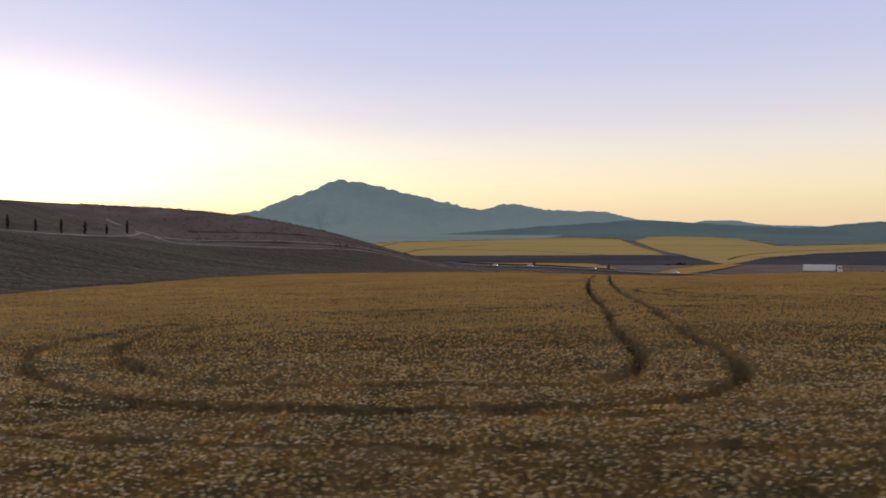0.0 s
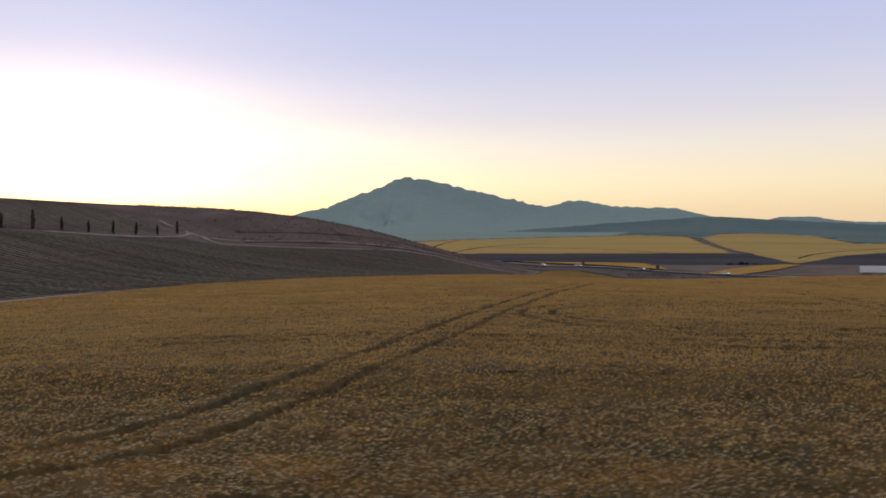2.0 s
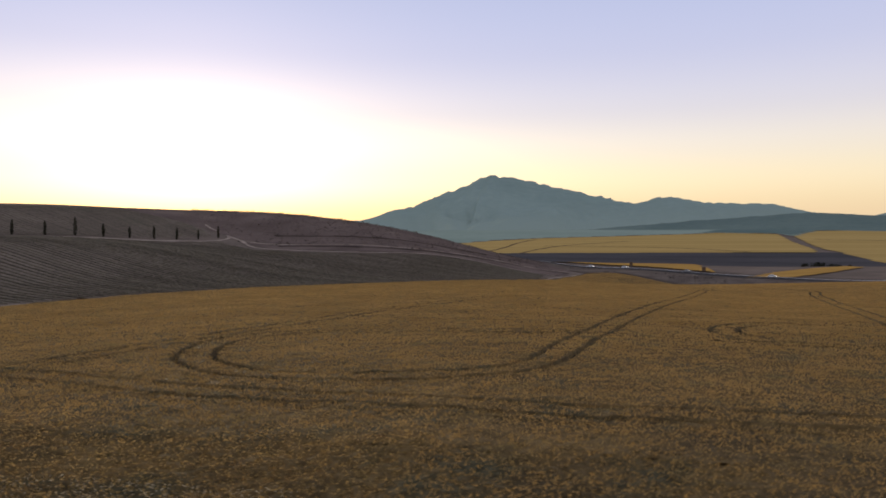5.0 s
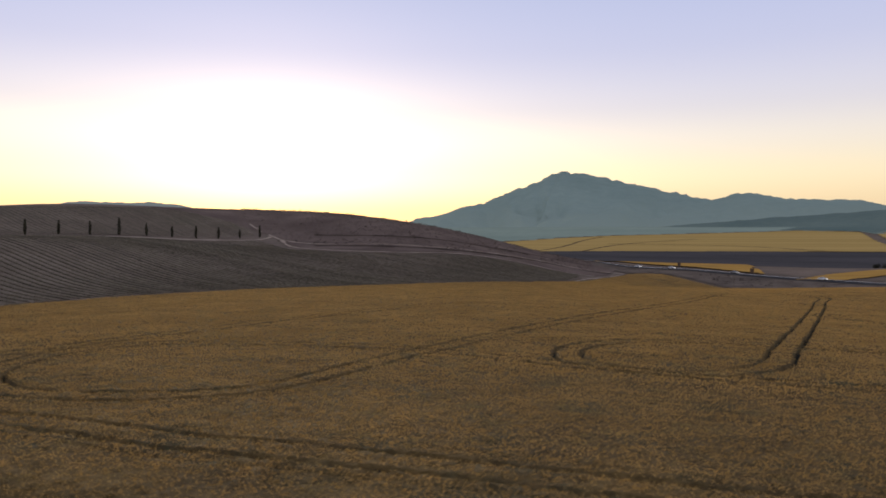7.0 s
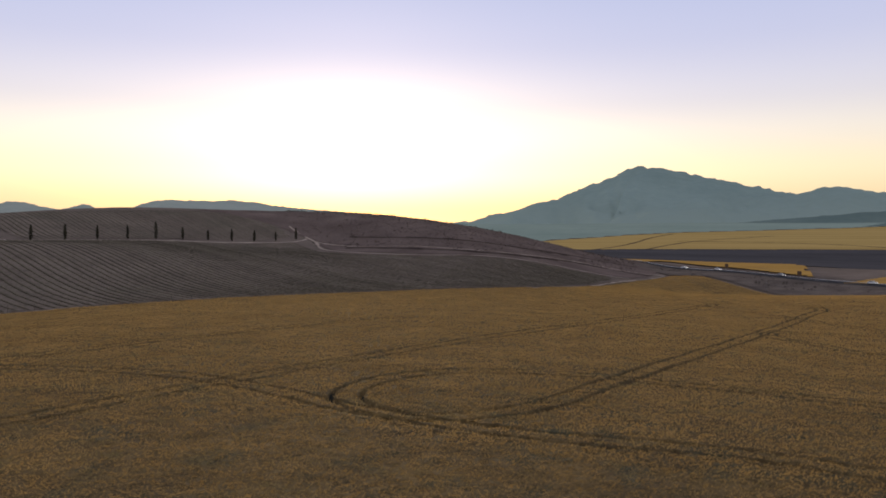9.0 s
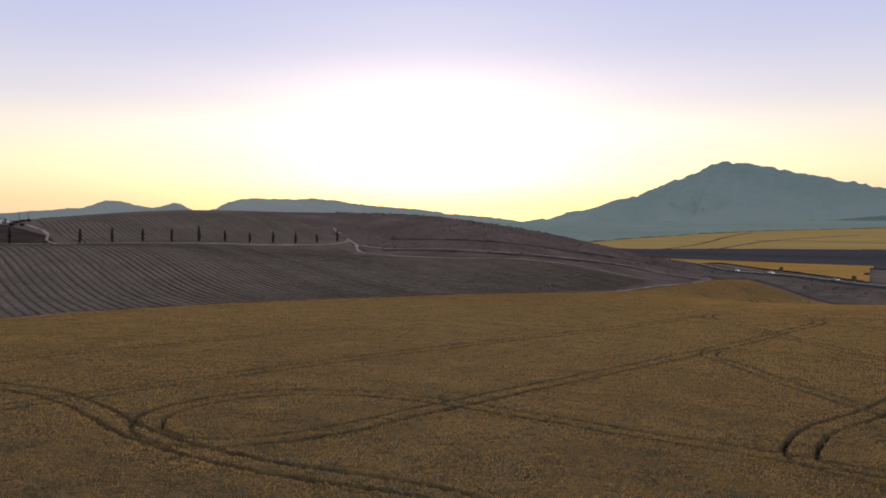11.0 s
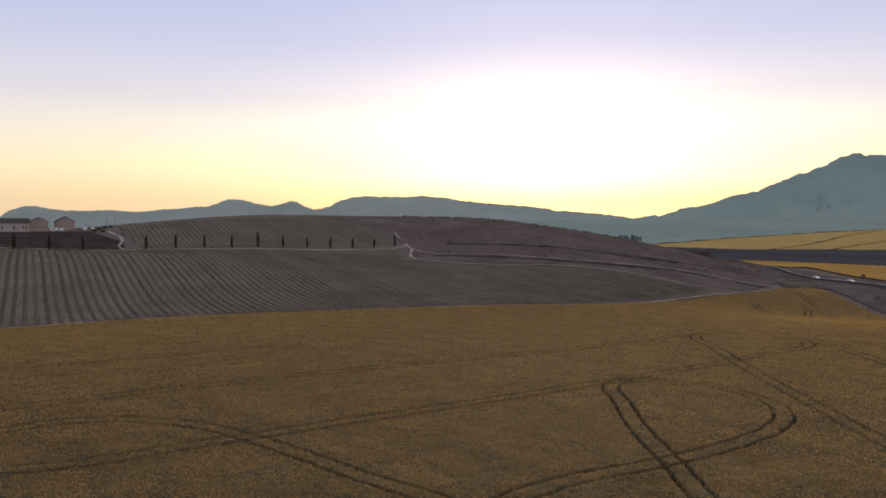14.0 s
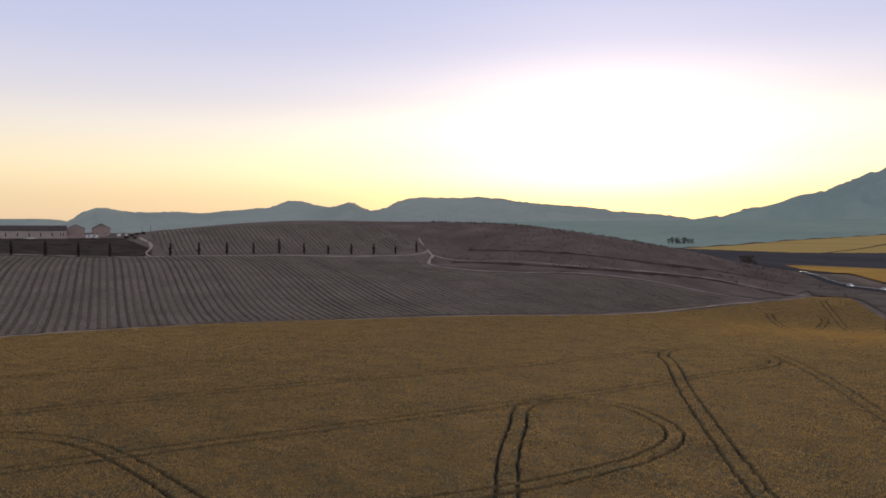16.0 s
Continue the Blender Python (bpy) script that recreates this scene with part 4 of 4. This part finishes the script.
def broad_tree(name, x, y, tall, wide, seed, label, group="", mat=M_TREE, low=0.38):
    rng = random.Random(seed)
    tree = new(name)
    tree.location = (x, y, float(land(x, y)))
    bm = bmesh.new()
    rod(bm, 0, 0, -0.3, tall * 0.55, tall * 0.035, tall * 0.018, 8)
    for k in range(4):
        a = k * 1.57 + rng.uniform(-0.4, 0.4)
        r = bmesh.ops.create_cone(bm, cap_ends=True, segments=6, radius1=tall * 0.014, radius2=tall * 0.005, depth=wide * 0.45)
        bmesh.ops.rotate(bm, cent=(0, 0, 0), matrix=Euler((0, radians(50), a)).to_matrix(), verts=r["verts"])
        bmesh.ops.translate(bm, vec=(math.cos(a) * wide * 0.17, math.sin(a) * wide * 0.17, tall * 0.5), verts=r["verts"])
    part("trunk", bm, M_BARK, tree)
    cs, rs = [], []
    for k in range(14):
        a, r = rng.uniform(0, 6.28), wide * 0.36 * math.sqrt(rng.random())
        cs.append((math.cos(a) * r, math.sin(a) * r, tall * rng.uniform(low, 0.82)))
        q = wide * rng.uniform(0.12, 0.2)
        rs.append((q, q, tall * 0.14))
    v, f = leaves(cs, rs, 42, max(0.25, tall * 0.05), seed)
    crown = new("crown", mesh("crown", v, f, mat, False))
    crown.parent = tree
    return tagged(tree, label, "tree", group)


for k, (x, y, tall, wide) in enumerate(((219.5, 703, 10, 9), (225.4, 709, 12, 10), (231.7, 701.7, 9, 9), (240.6, 713.8, 8, 10), (214.1, 716.5, 9, 8), (258.4, 736.9, 6, 8))):
    broad_tree("ravine_tree", x, y, tall, wide, 60 + k, "dark dense tree in the valley's ravine", "trees in the ravine")
# these trees take the lighter scrub colour, which stands in for haze
for k, (x, y, tall, wide) in enumerate(((-106.5, 709.9, 10, 11), (-112.5, 713.4, 8.5, 9), (-99.6, 707.3, 5.5, 8))):
    broad_tree("valley_tree", x, y, tall, wide, 70 + k, "dark rounded tree behind the hill's foot", "trees behind the hill", M_BUSH, 0.16)
for k in range(9):
    broad_tree("copse_tree", -428 + k * 4.6, 1212 + (k % 3) * 4, 9 + (k * 7 % 4), 8, 80 + k, "hazy tree in a far windbreak", "far windbreak", M_FARTREE, 0.14)


def road_sign(x, y, turn, tall, wide, label):
    sign = new("road_sign")
    sign.matrix_world = pose(x, y, float(land(x, y)), 0, 0, turn)
    bm = bmesh.new()
    box(bm, -wide / 2, wide / 2, -0.05, 0.05, tall * 0.35, tall, 0.02)
    part("board", bm, M_BOARD, sign, "dark brown board seen from behind")
    for side in (-0.3, 0.3):
        bm = bmesh.new()
        rod(bm, side * wide, 0.1, -0.3, tall * 0.95, 0.06, 0.06, 8)
        part("post", bm, M_METAL, sign)
    return tagged(sign, label, "road sign", "signs along the road")


road_sign(57.76, 474.3, 20, 3.6, 1.9, "dark-backed road sign on two posts beside the road")
road_sign(94.06, 425.5, 20, 3.6, 2.1, "brown-backed road sign on two posts beside the road")


def scrub(name, poly, count, low, high, seed, label, mat=M_BUSH):
    """Low clumps of heath and thorn bushes."""
    rng = np.random.default_rng(seed)
    px, py = [p[0] for p in poly], [p[1] for p in poly]
    x, y = rng.uniform(min(px), max(px), count * 3), rng.uniform(min(py), max(py), count * 3)
    ok = inside(x, y, poly) & (rough(x, y, 30, 2, seed) > -0.35 + 0.9 * (rng.random(count * 3) - 0.5))
    x, y = x[ok][:count], y[ok][:count]
    z = land(x, y)
    h = rng.uniform(low, high, len(x)) * np.where(rng.random(len(x)) < 0.08, 1.7, 1)
    v, f = leaves(np.c_[x, y, z + h * 0.4], np.c_[h * 0.8, h * 0.8, h * 0.55], 9, 0.3, seed)
    s = np.repeat(h, 9 * 4)[:, None] * 0.9
    c = np.repeat(np.c_[x, y, z + h * 0.4], 9 * 4, 0)
    m = v.reshape(-1, 4, 3).mean(1).repeat(4, 0)
    v = m + (v - m) * s
    return tagged(new(name, mesh(name, v, f, mat, False)), label, "scrub", kind="stuff")


scrub("heath_scrub", [(-137.4, 342.7), (-110.1, 334.2), (-78.07, 341.6), (-52.69, 352.2), (-37.03, 377), (-24.23, 410.2), (-8.286, 436.4), (11.82, 443.3), (-0.2483, 513.1), (-30.3, 562.2), (-119.2, 525.3), (-162.7, 451.8), (-196.3, 399.9), (-168.6, 361.5), (-154.9, 350.5)], 5200, 0.35, 0.9, 1, "low brown heath and thorn scrub on the hillside")
scrub("ridge_scrub", [(-192.3, 393.9), (-147.8, 413.3), (-124.7, 444.9), (-107.2, 470.4), (-67.97, 485.1), (-66.02, 497.6), (-109.2, 484.7), (-132.5, 458), (-155.7, 425.4), (-196.4, 408.1)], 420, 0.6, 1.3, 2, "dark bushes along the hill's crest", M_THORN)
scrub("road_scrub", [(34.13, 437), (56.67, 433), (83.69, 374), (115, 310.4), (142.1, 264.7), (181.2, 241.5), (240, 230), (237.6, 292.2), (159, 341.5), (120.8, 384.2), (91.98, 411.9), (56.69, 445.6), (34.17, 470.5), (19.94, 483.7), (15.87, 452)], 1500, 0.4, 1.15, 3, "dark dry scrub between wheat and road", M_THORN)
scrub("verge_scrub", [(-44.6, 45.1), (-35.6, 42.9), (-36.5, 98.5), (-33.2, 125.8), (-26.8, 152.5), (-14.7, 181.7), (-4.2, 211.8), (6.7, 235.7), (19.7, 266.3), (21.2, 296.9), (19.9, 341.2), (21, 374.6), (30, 424.1), (23.9, 427.7), (14.9, 374.2), (13.6, 305.8), (11, 262.9), (-10.7, 219.3), (-41.1, 125.8)], 900, 0.15, 0.4, 4, "tufts of dry weeds along the field's edge")
scrub("bank_scrub", [(-196, 159.3), (-186.9, 185.3), (-178.1, 204), (-204.8, 211.8), (-239.4, 200.4), (-251.8, 165.2), (-239.9, 149.8)], 90, 0.35, 0.9, 6, "dark bushes on the bank below the farm buildings", M_THORN)

scrub("track_scrub", [(-129.5, 338), (-109, 333), (-78, 340), (-52.7, 351), (-37, 376), (-24, 409), (-6.3, 436), (17, 438), (17, 430), (-4, 427), (-20, 400), (-33, 366), (-50, 341), (-77, 330), (-109, 323), (-129, 329)], 900, 0.35, 1.0, 8, "ragged dark bushes along the foot of the heath", M_THORN)

# ---------------------------------------------------------------- farm buildings on the rise


def gabled(name, x, y, turn, length, width, eave, ridge, wall_mat, label, windows, parapet=False):
    """A gabled building; its gable looks along local -y, its length runs back."""
    base = float(min(land(x, y), land(x + 6, y - 4))) - 0.3
    house = new(name)
    house.matrix_world = pose(x, y, base, 0, 0, turn)
    bm = bmesh.new()
    w, t = width / 2, 0.3
    for y0, y1 in ((0, t), (length - t, length)):
        ring = [(-w, 0), (w, 0), (w, eave), (0, ridge - 0.15), (-w, eave)]
        a = [bm.verts.new((px, y0, pz)) for px, pz in ring]
        b = [bm.verts.new((px, y1, pz)) for px, pz in ring]
        bm.faces.new(a)
        bm.faces.new(b[::-1])
        for i in range(5):
            bm.faces.new((a[i], b[i], b[(i + 1) % 5], a[(i + 1) % 5]))
    box(bm, -w, -w + t, t, length - t, 0, eave)
    box(bm, w - t, w, t, length - t, 0, eave)
    bmesh.ops.recalc_face_normals(bm, faces=bm.faces)
    part("wall", bm, wall_mat, house)
    pitch = math.atan2(ridge - eave, w)
    for side in (-1, 1):
        bm = bmesh.new()
        slope = w / math.cos(pitch) + 0.35
        box(bm, 0, slope, -0.3, length + 0.3, 0, 0.16, 0.03)
        bmesh.ops.rotate(bm, cent=(0, 0, 0), matrix=Matrix.Rotation(pitch, 3, "Y"), verts=bm.verts)
        if side < 0:
            bmesh.ops.scale(bm, vec=(-1, 1, 1), verts=bm.verts)
            bmesh.ops.reverse_faces(bm, faces=bm.faces)
        bmesh.ops.translate(bm, vec=(0, 0, ridge - 0.1), verts=bm.verts)
        part("roof", bm, M_ROOF, house, "dark weathered roof slope")
    for face, u, z, ww, hh in windows:
        bm = bmesh.new()
        if face == "gable":
            box(bm, u - ww / 2 - 0.08, u + ww / 2 + 0.08, -0.06, 0.02, z - 0.08, z + hh + 0.08, 0.015)
        else:
            box(bm, -w - 0.06, -w + 0.02, u - ww / 2 - 0.08, u + ww / 2 + 0.08, z - 0.08, z + hh + 0.08, 0.015)
        frame_ob = part("window", bm, M_WHITE, house, "narrow window with a pale frame")
        bm = bmesh.new()
        if face == "gable":
            box(bm, u - ww / 2, u + ww / 2, -0.09, -0.03, z, z + hh)
        else:
            box(bm, -w - 0.09, -w - 0.03, u - ww / 2, u + ww / 2, z, z + hh)
        part("pane", bm, M_GLASS, frame_ob, "dark glass pane")
    return tagged(house, label, "building")


gabled("farm_house", -254.2, 213.3, 70, 16, 8.2, 4.6, 7.0, M_WALL, "pink plastered gabled farm house with a small attic window", [("gable", 0, 5.0, 0.6, 0.9), ("gable", -2.0, 1.0, 0.9, 1.3), ("gable", 2.0, 1.0, 0.9, 1.3)])
gabled("farm_house", -253.8, 200.1, 70, 14, 8.2, 5.2, 7.2, M_WALL, "pink plastered gabled farm house joined to the long shed", [("gable", 0, 5.3, 0.6, 0.8), ("gable", 2.2, 1.2, 0.8, 1.2)])
gabled("long_shed", -251.8, 194.6, 162.8, 62, 9.5, 4.7, 6.9, M_WALL2, "long pale plastered shed with a dark roof and slit windows",
       [("side", 1.5, 1.7, 0.6, 1.6), ("side", 2.8, 1.7, 0.6, 1.6)] + [("side", 6.4 + 5.0 * k, 1.5, 0.7, 1.8) for k in range(11)])


def boundary_wall():
    """A low plastered wall before the shed and the houses, on stepped lengths."""
    line = sample([(-245.5, 213), (-247.5, 203), (-248.6, 192), (-253.5, 175), (-260, 154), (-266, 136)], 4.0)
    wall = new("boundary_wall")
    for (x0, y0), (x1, y1) in zip(line, line[1:]):
        bm = bmesh.new()
        size = math.hypot(x1 - x0, y1 - y0)
        box(bm, 0, size, -0.12, 0.12, -0.8, 1.5, 0.03)
        box(bm, 0, size, -0.17, 0.17, 1.5, 1.58, 0.02)
        ob = part("wall_length", bm, M_WALL, wall)
        ob.matrix_world = pose(x0, y0, float(land((x0 + x1) / 2, (y0 + y1) / 2)), 0, 0, math.degrees(math.atan2(y1 - y0, x1 - x0)))
    return tagged(wall, "low pink plastered wall before the farm buildings", "wall")


boundary_wall()


def wheels(parent, places, r, w):
    for x, y in places:
        bm = bmesh.new()
        c = bmesh.ops.create_cone(bm, cap_ends=True, segments=14, radius1=r, radius2=r, depth=w)
        bmesh.ops.rotate(bm, cent=(0, 0, 0), matrix=Matrix.Rotation(radians(90), 3, "X"), verts=c["verts"])
        bmesh.ops.translate(bm, vec=(x, y, r), verts=c["verts"])
        tyre = part("wheel", bm, M_RUBBER, parent)
        bm = bmesh.new()
        c = bmesh.ops.create_cone(bm, cap_ends=True, segments=10, radius1=r * 0.55, radius2=r * 0.55, depth=w * 1.06)
        bmesh.ops.rotate(bm, cent=(0, 0, 0), matrix=Matrix.Rotation(radians(90), 3, "X"), verts=c["verts"])
        bmesh.ops.translate(bm, vec=(x, y, r), verts=c["verts"])
        part("rim", bm, M_METAL, tyre, "steel rim")


def car(x, y, turn, mat, label, lift=0.0, glow=True):
    c = new("car")
    c.matrix_world = pose(x, y, float(land(x, y)) + lift, 0, 0, turn)
    bm = bmesh.new()
    box(bm, -2.1, 2.1, -0.86, 0.86, 0.32, 0.92, 0.16)
    part("body", bm, mat, c)
    bm = bmesh.new()
    r = bmesh.ops.create_cube(bm, size=1)
    bmesh.ops.scale(bm, vec=(2.5, 1.5, 0.62), verts=r["verts"])
    for v in bm.verts:
        if v.co.z > 0:
            v.co.x *= 0.66
            v.co.y *= 0.84
    bmesh.ops.translate(bm, vec=(-0.2, 0, 1.2), verts=bm.verts)
    bmesh.ops.bevel(bm, geom=list(bm.edges), offset=0.06, segments=2, affect="EDGES")
    cab = part("cabin", bm, mat, c)
    for side in (-1, 1):
        bm = bmesh.new()
        box(bm, -1.1, 0.7, side * 0.66 - 0.03, side * 0.66 + 0.06 * side, 1.02, 1.34, 0.02)
        part("window", bm, M_GLASS, cab, "dark side glass")
    bm = bmesh.new()
    box(bm, 0.70, 0.86, -0.6, 0.6, 1.0, 1.4, 0.03)
    part("windscreen", bm, M_GLASS, cab)
    for side in (-1, 1):
        bm = bmesh.new()
        box(bm, 2.02, 2.13, side * 0.6 - 0.16, side * 0.6 + 0.16, 0.6, 0.78, 0.03)
        part("headlight", bm, M_LAMP, c, "lit white headlight")
    wheels(c, ((-1.3, -0.8), (-1.3, 0.8), (1.35, -0.8), (1.35, 0.8)), 0.32, 0.22)
    return tagged(c, label, "car", "cars on the road")


M_LAMP = plain("headlight_glass", (1.0, 0.96, 0.85), 0.2, 0, 2.5)
car(33.67, 482.5, -46, M_WHITE, "white car with lit headlights on the asphalt road", 0.55)
car(53.63, 464.1, -46, M_WHITE, "white car with lit headlights driving on the country road", 0.55)
car(85.75, 429.3, -47, M_GREYPAINT, "grey car on the asphalt road below the field", 0.55)
car(122.7, 397.4, -38, M_WHITE, "white car on the asphalt road in the valley", 0.55)


def lorry(x, y, turn, lift):
    t = new("lorry")
    t.matrix_world = pose(x, y, float(land(x, y)) + lift, 0, 0, turn)
    bm = bmesh.new()
    box(bm, -8.2, 5.0, -1.25, 1.25, 1.15, 3.95, 0.06)
    part("trailer", bm, M_WHITE, t, "plain white box trailer")
    bm = bmesh.new()
    box(bm, -8.0, 7.6, -0.5, 0.5, 0.75, 1.12, 0.04)
    part("chassis", bm, M_METAL, t)
    bm = bmesh.new()
    r = bmesh.ops.create_cube(bm, size=1)
    bmesh.ops.scale(bm, vec=(2.3, 2.4, 2.7), verts=r["verts"])
    for v in bm.verts:
        if v.co.z > 0 and v.co.x > 0:
            v.co.x -= 0.5
    bmesh.ops.translate(bm, vec=(6.9, 0, 2.1), verts=bm.verts)
    bmesh.ops.bevel(bm, geom=list(bm.edges), offset=0.14, segments=2, affect="EDGES")
    cab = part("cab", bm, M_WHITE, t, "white driver's cab")
    bm = bmesh.new()
    box(bm, 7.5, 7.95, -1.0, 1.0, 2.2, 2.9, 0.05)
    part("windscreen", bm, M_GLASS, cab)
    for side in (-1, 1):
        bm = bmesh.new()
        box(bm, 6.4, 7.3, side * 1.2 - 0.03, side * 1.2 + 0.03, 2.2, 2.9, 0.02)
        part("window", bm, M_GLASS, cab, "dark side glass")
    wheels(t, [(px, s * 1.05) for px in (-6.8, -5.5, -4.2, 4.2, 7.0) for s in (-1, 1)], 0.5, 0.34)
    return tagged(t, "long white box lorry driving on the country road", "lorry")


lorry(174.5, 344.3, -29, 0.55)


def trailer(x, y, turn):
    t = new("caravan")
    t.matrix_world = pose(x, y, float(land(x, y)), 0, 0, turn)
    bm = bmesh.new()
    box(bm, -2.8, 2.8, -1.05, 1.05, 0.45, 1.95, 0.22)
    part("body", bm, M_WHITE, t)
    for u in (-1.5, 0.9):
        bm = bmesh.new()
        box(bm, u - 0.5, u + 0.5, -1.09, -1.02, 1.1, 1.6, 0.02)
        part("window", bm, M_GLASS, t, "dark window")
    bm = bmesh.new()
    box(bm, 2.7, 4.0, -0.08, 0.08, 0.45, 0.58, 0.02)
    part("drawbar", bm, M_METAL, t)
    wheels(t, ((0, -0.95), (0, 0.95)), 0.36, 0.22)
    return tagged(t, "white caravan parked before the farm houses", "caravan")


trailer(-241, 203, 72)
car(-245.8, 176.3, 72, M_WHITE, "white car parked beside the long shed", 0.05)


def tank(x, y, r, h, label):
    bm = bmesh.new()
    rod(bm, 0, 0, 0, h * 0.7, r, r, 20)
    c = bmesh.ops.create_uvsphere(bm, u_segments=20, v_segments=8, radius=r)
    bmesh.ops.scale(bm, vec=(1, 1, h * 0.3 / r), verts=c["verts"])
    bmesh.ops.translate(bm, vec=(0, 0, h * 0.7), verts=c["verts"])
    t = new("water_tank")
    t.location = (x, y, float(land(x, y)) - 0.1)
    part("shell", bm, M_WHITE, t)
    bm = bmesh.new()
    rod(bm, 0, 0, h * 0.97, h * 1.06, r * 0.25, r * 0.22, 12)
    part("lid", bm, M_GREYPAINT, t, "grey lid")
    return tagged(t, label, "water tank")


tank(-242.5, 217.2, 1.0, 1.4, "squat white water tank beside the farm house")
tank(-241.7, 220.6, 0.7, 1.1, "small white water tank beside the drive")


def utility_pole(x, y, tall, label, arm=True):
    p = new("utility_pole")
    p.location = (x, y, float(land(x, y)))
    bm = bmesh.new()
    rod(bm, 0, 0, -0.4, tall, 0.14, 0.09, 10)
    part("pole", bm, M_POST, p)
    if arm:
        bm = bmesh.new()
        box(bm, -0.9, 0.9, -0.06, 0.06, tall - 0.7, tall - 0.56, 0.01)
        part("crossarm", bm, M_POST, p)
        for u in (-0.8, 0, 0.8):
            bm = bmesh.new()
            rod(bm, u, 0, tall - 0.56, tall - 0.36, 0.05, 0.03, 8)
            part("insulator", bm, M_WHITE, p, "small white insulator")
    return tagged(p, label, "pole")


utility_pole(80.38, 344.7, 7.5, "weathered wooden utility pole in the scrub by the road")
utility_pole(185.5, 340.8, 8.5, "weathered wooden utility pole beside the country road")
utility_pole(-268.6, 241.8, 4.6, "thin wooden pole at the vineyard's top corner", False)
utility_pole(-271, 247.9, 3.8, "short thin wooden pole at the vineyard's top corner", False)


def tarpaulin(x, y, turn):
    bm = bmesh.new()
    n = 10
    rows = []
    for yy in (-1.6, 1.6):
        rows.append([bm.verts.new((1.7 * math.cos(math.pi * k / n), yy, 1.9 * math.sin(math.pi * k / n))) for k in range(n + 1)])
    for k in range(n):
        bm.faces.new((rows[0][k], rows[0][k + 1], rows[1][k + 1], rows[1][k]))
    bmesh.ops.solidify(bm, geom=bm.faces[:], thickness=0.08)
    t = part("arched_shelter", bm, M_ROOF)
    t.matrix_world = pose(x, y, float(land(x, y)), 0, 0, turn)
    return tagged(t, "dark arched shelter beside the farm house", "shelter")


tarpaulin(-245.7, 220.2, 70)

for k, (x, y, tall, wide) in enumerate(((-235.1, 220.5, 1.6, 3.0), (-232.1, 216.4, 1.3, 2.6), (-237.1, 224.6, 1.8, 2.8), (-229, 219.4, 1.2, 2.4), (-239, 228.6, 1.5, 2.4))):
    broad_tree("garden_bush", x, y, tall, wide, 120 + k, "dark rounded bush beside the farm drive", "bushes beside the drive")
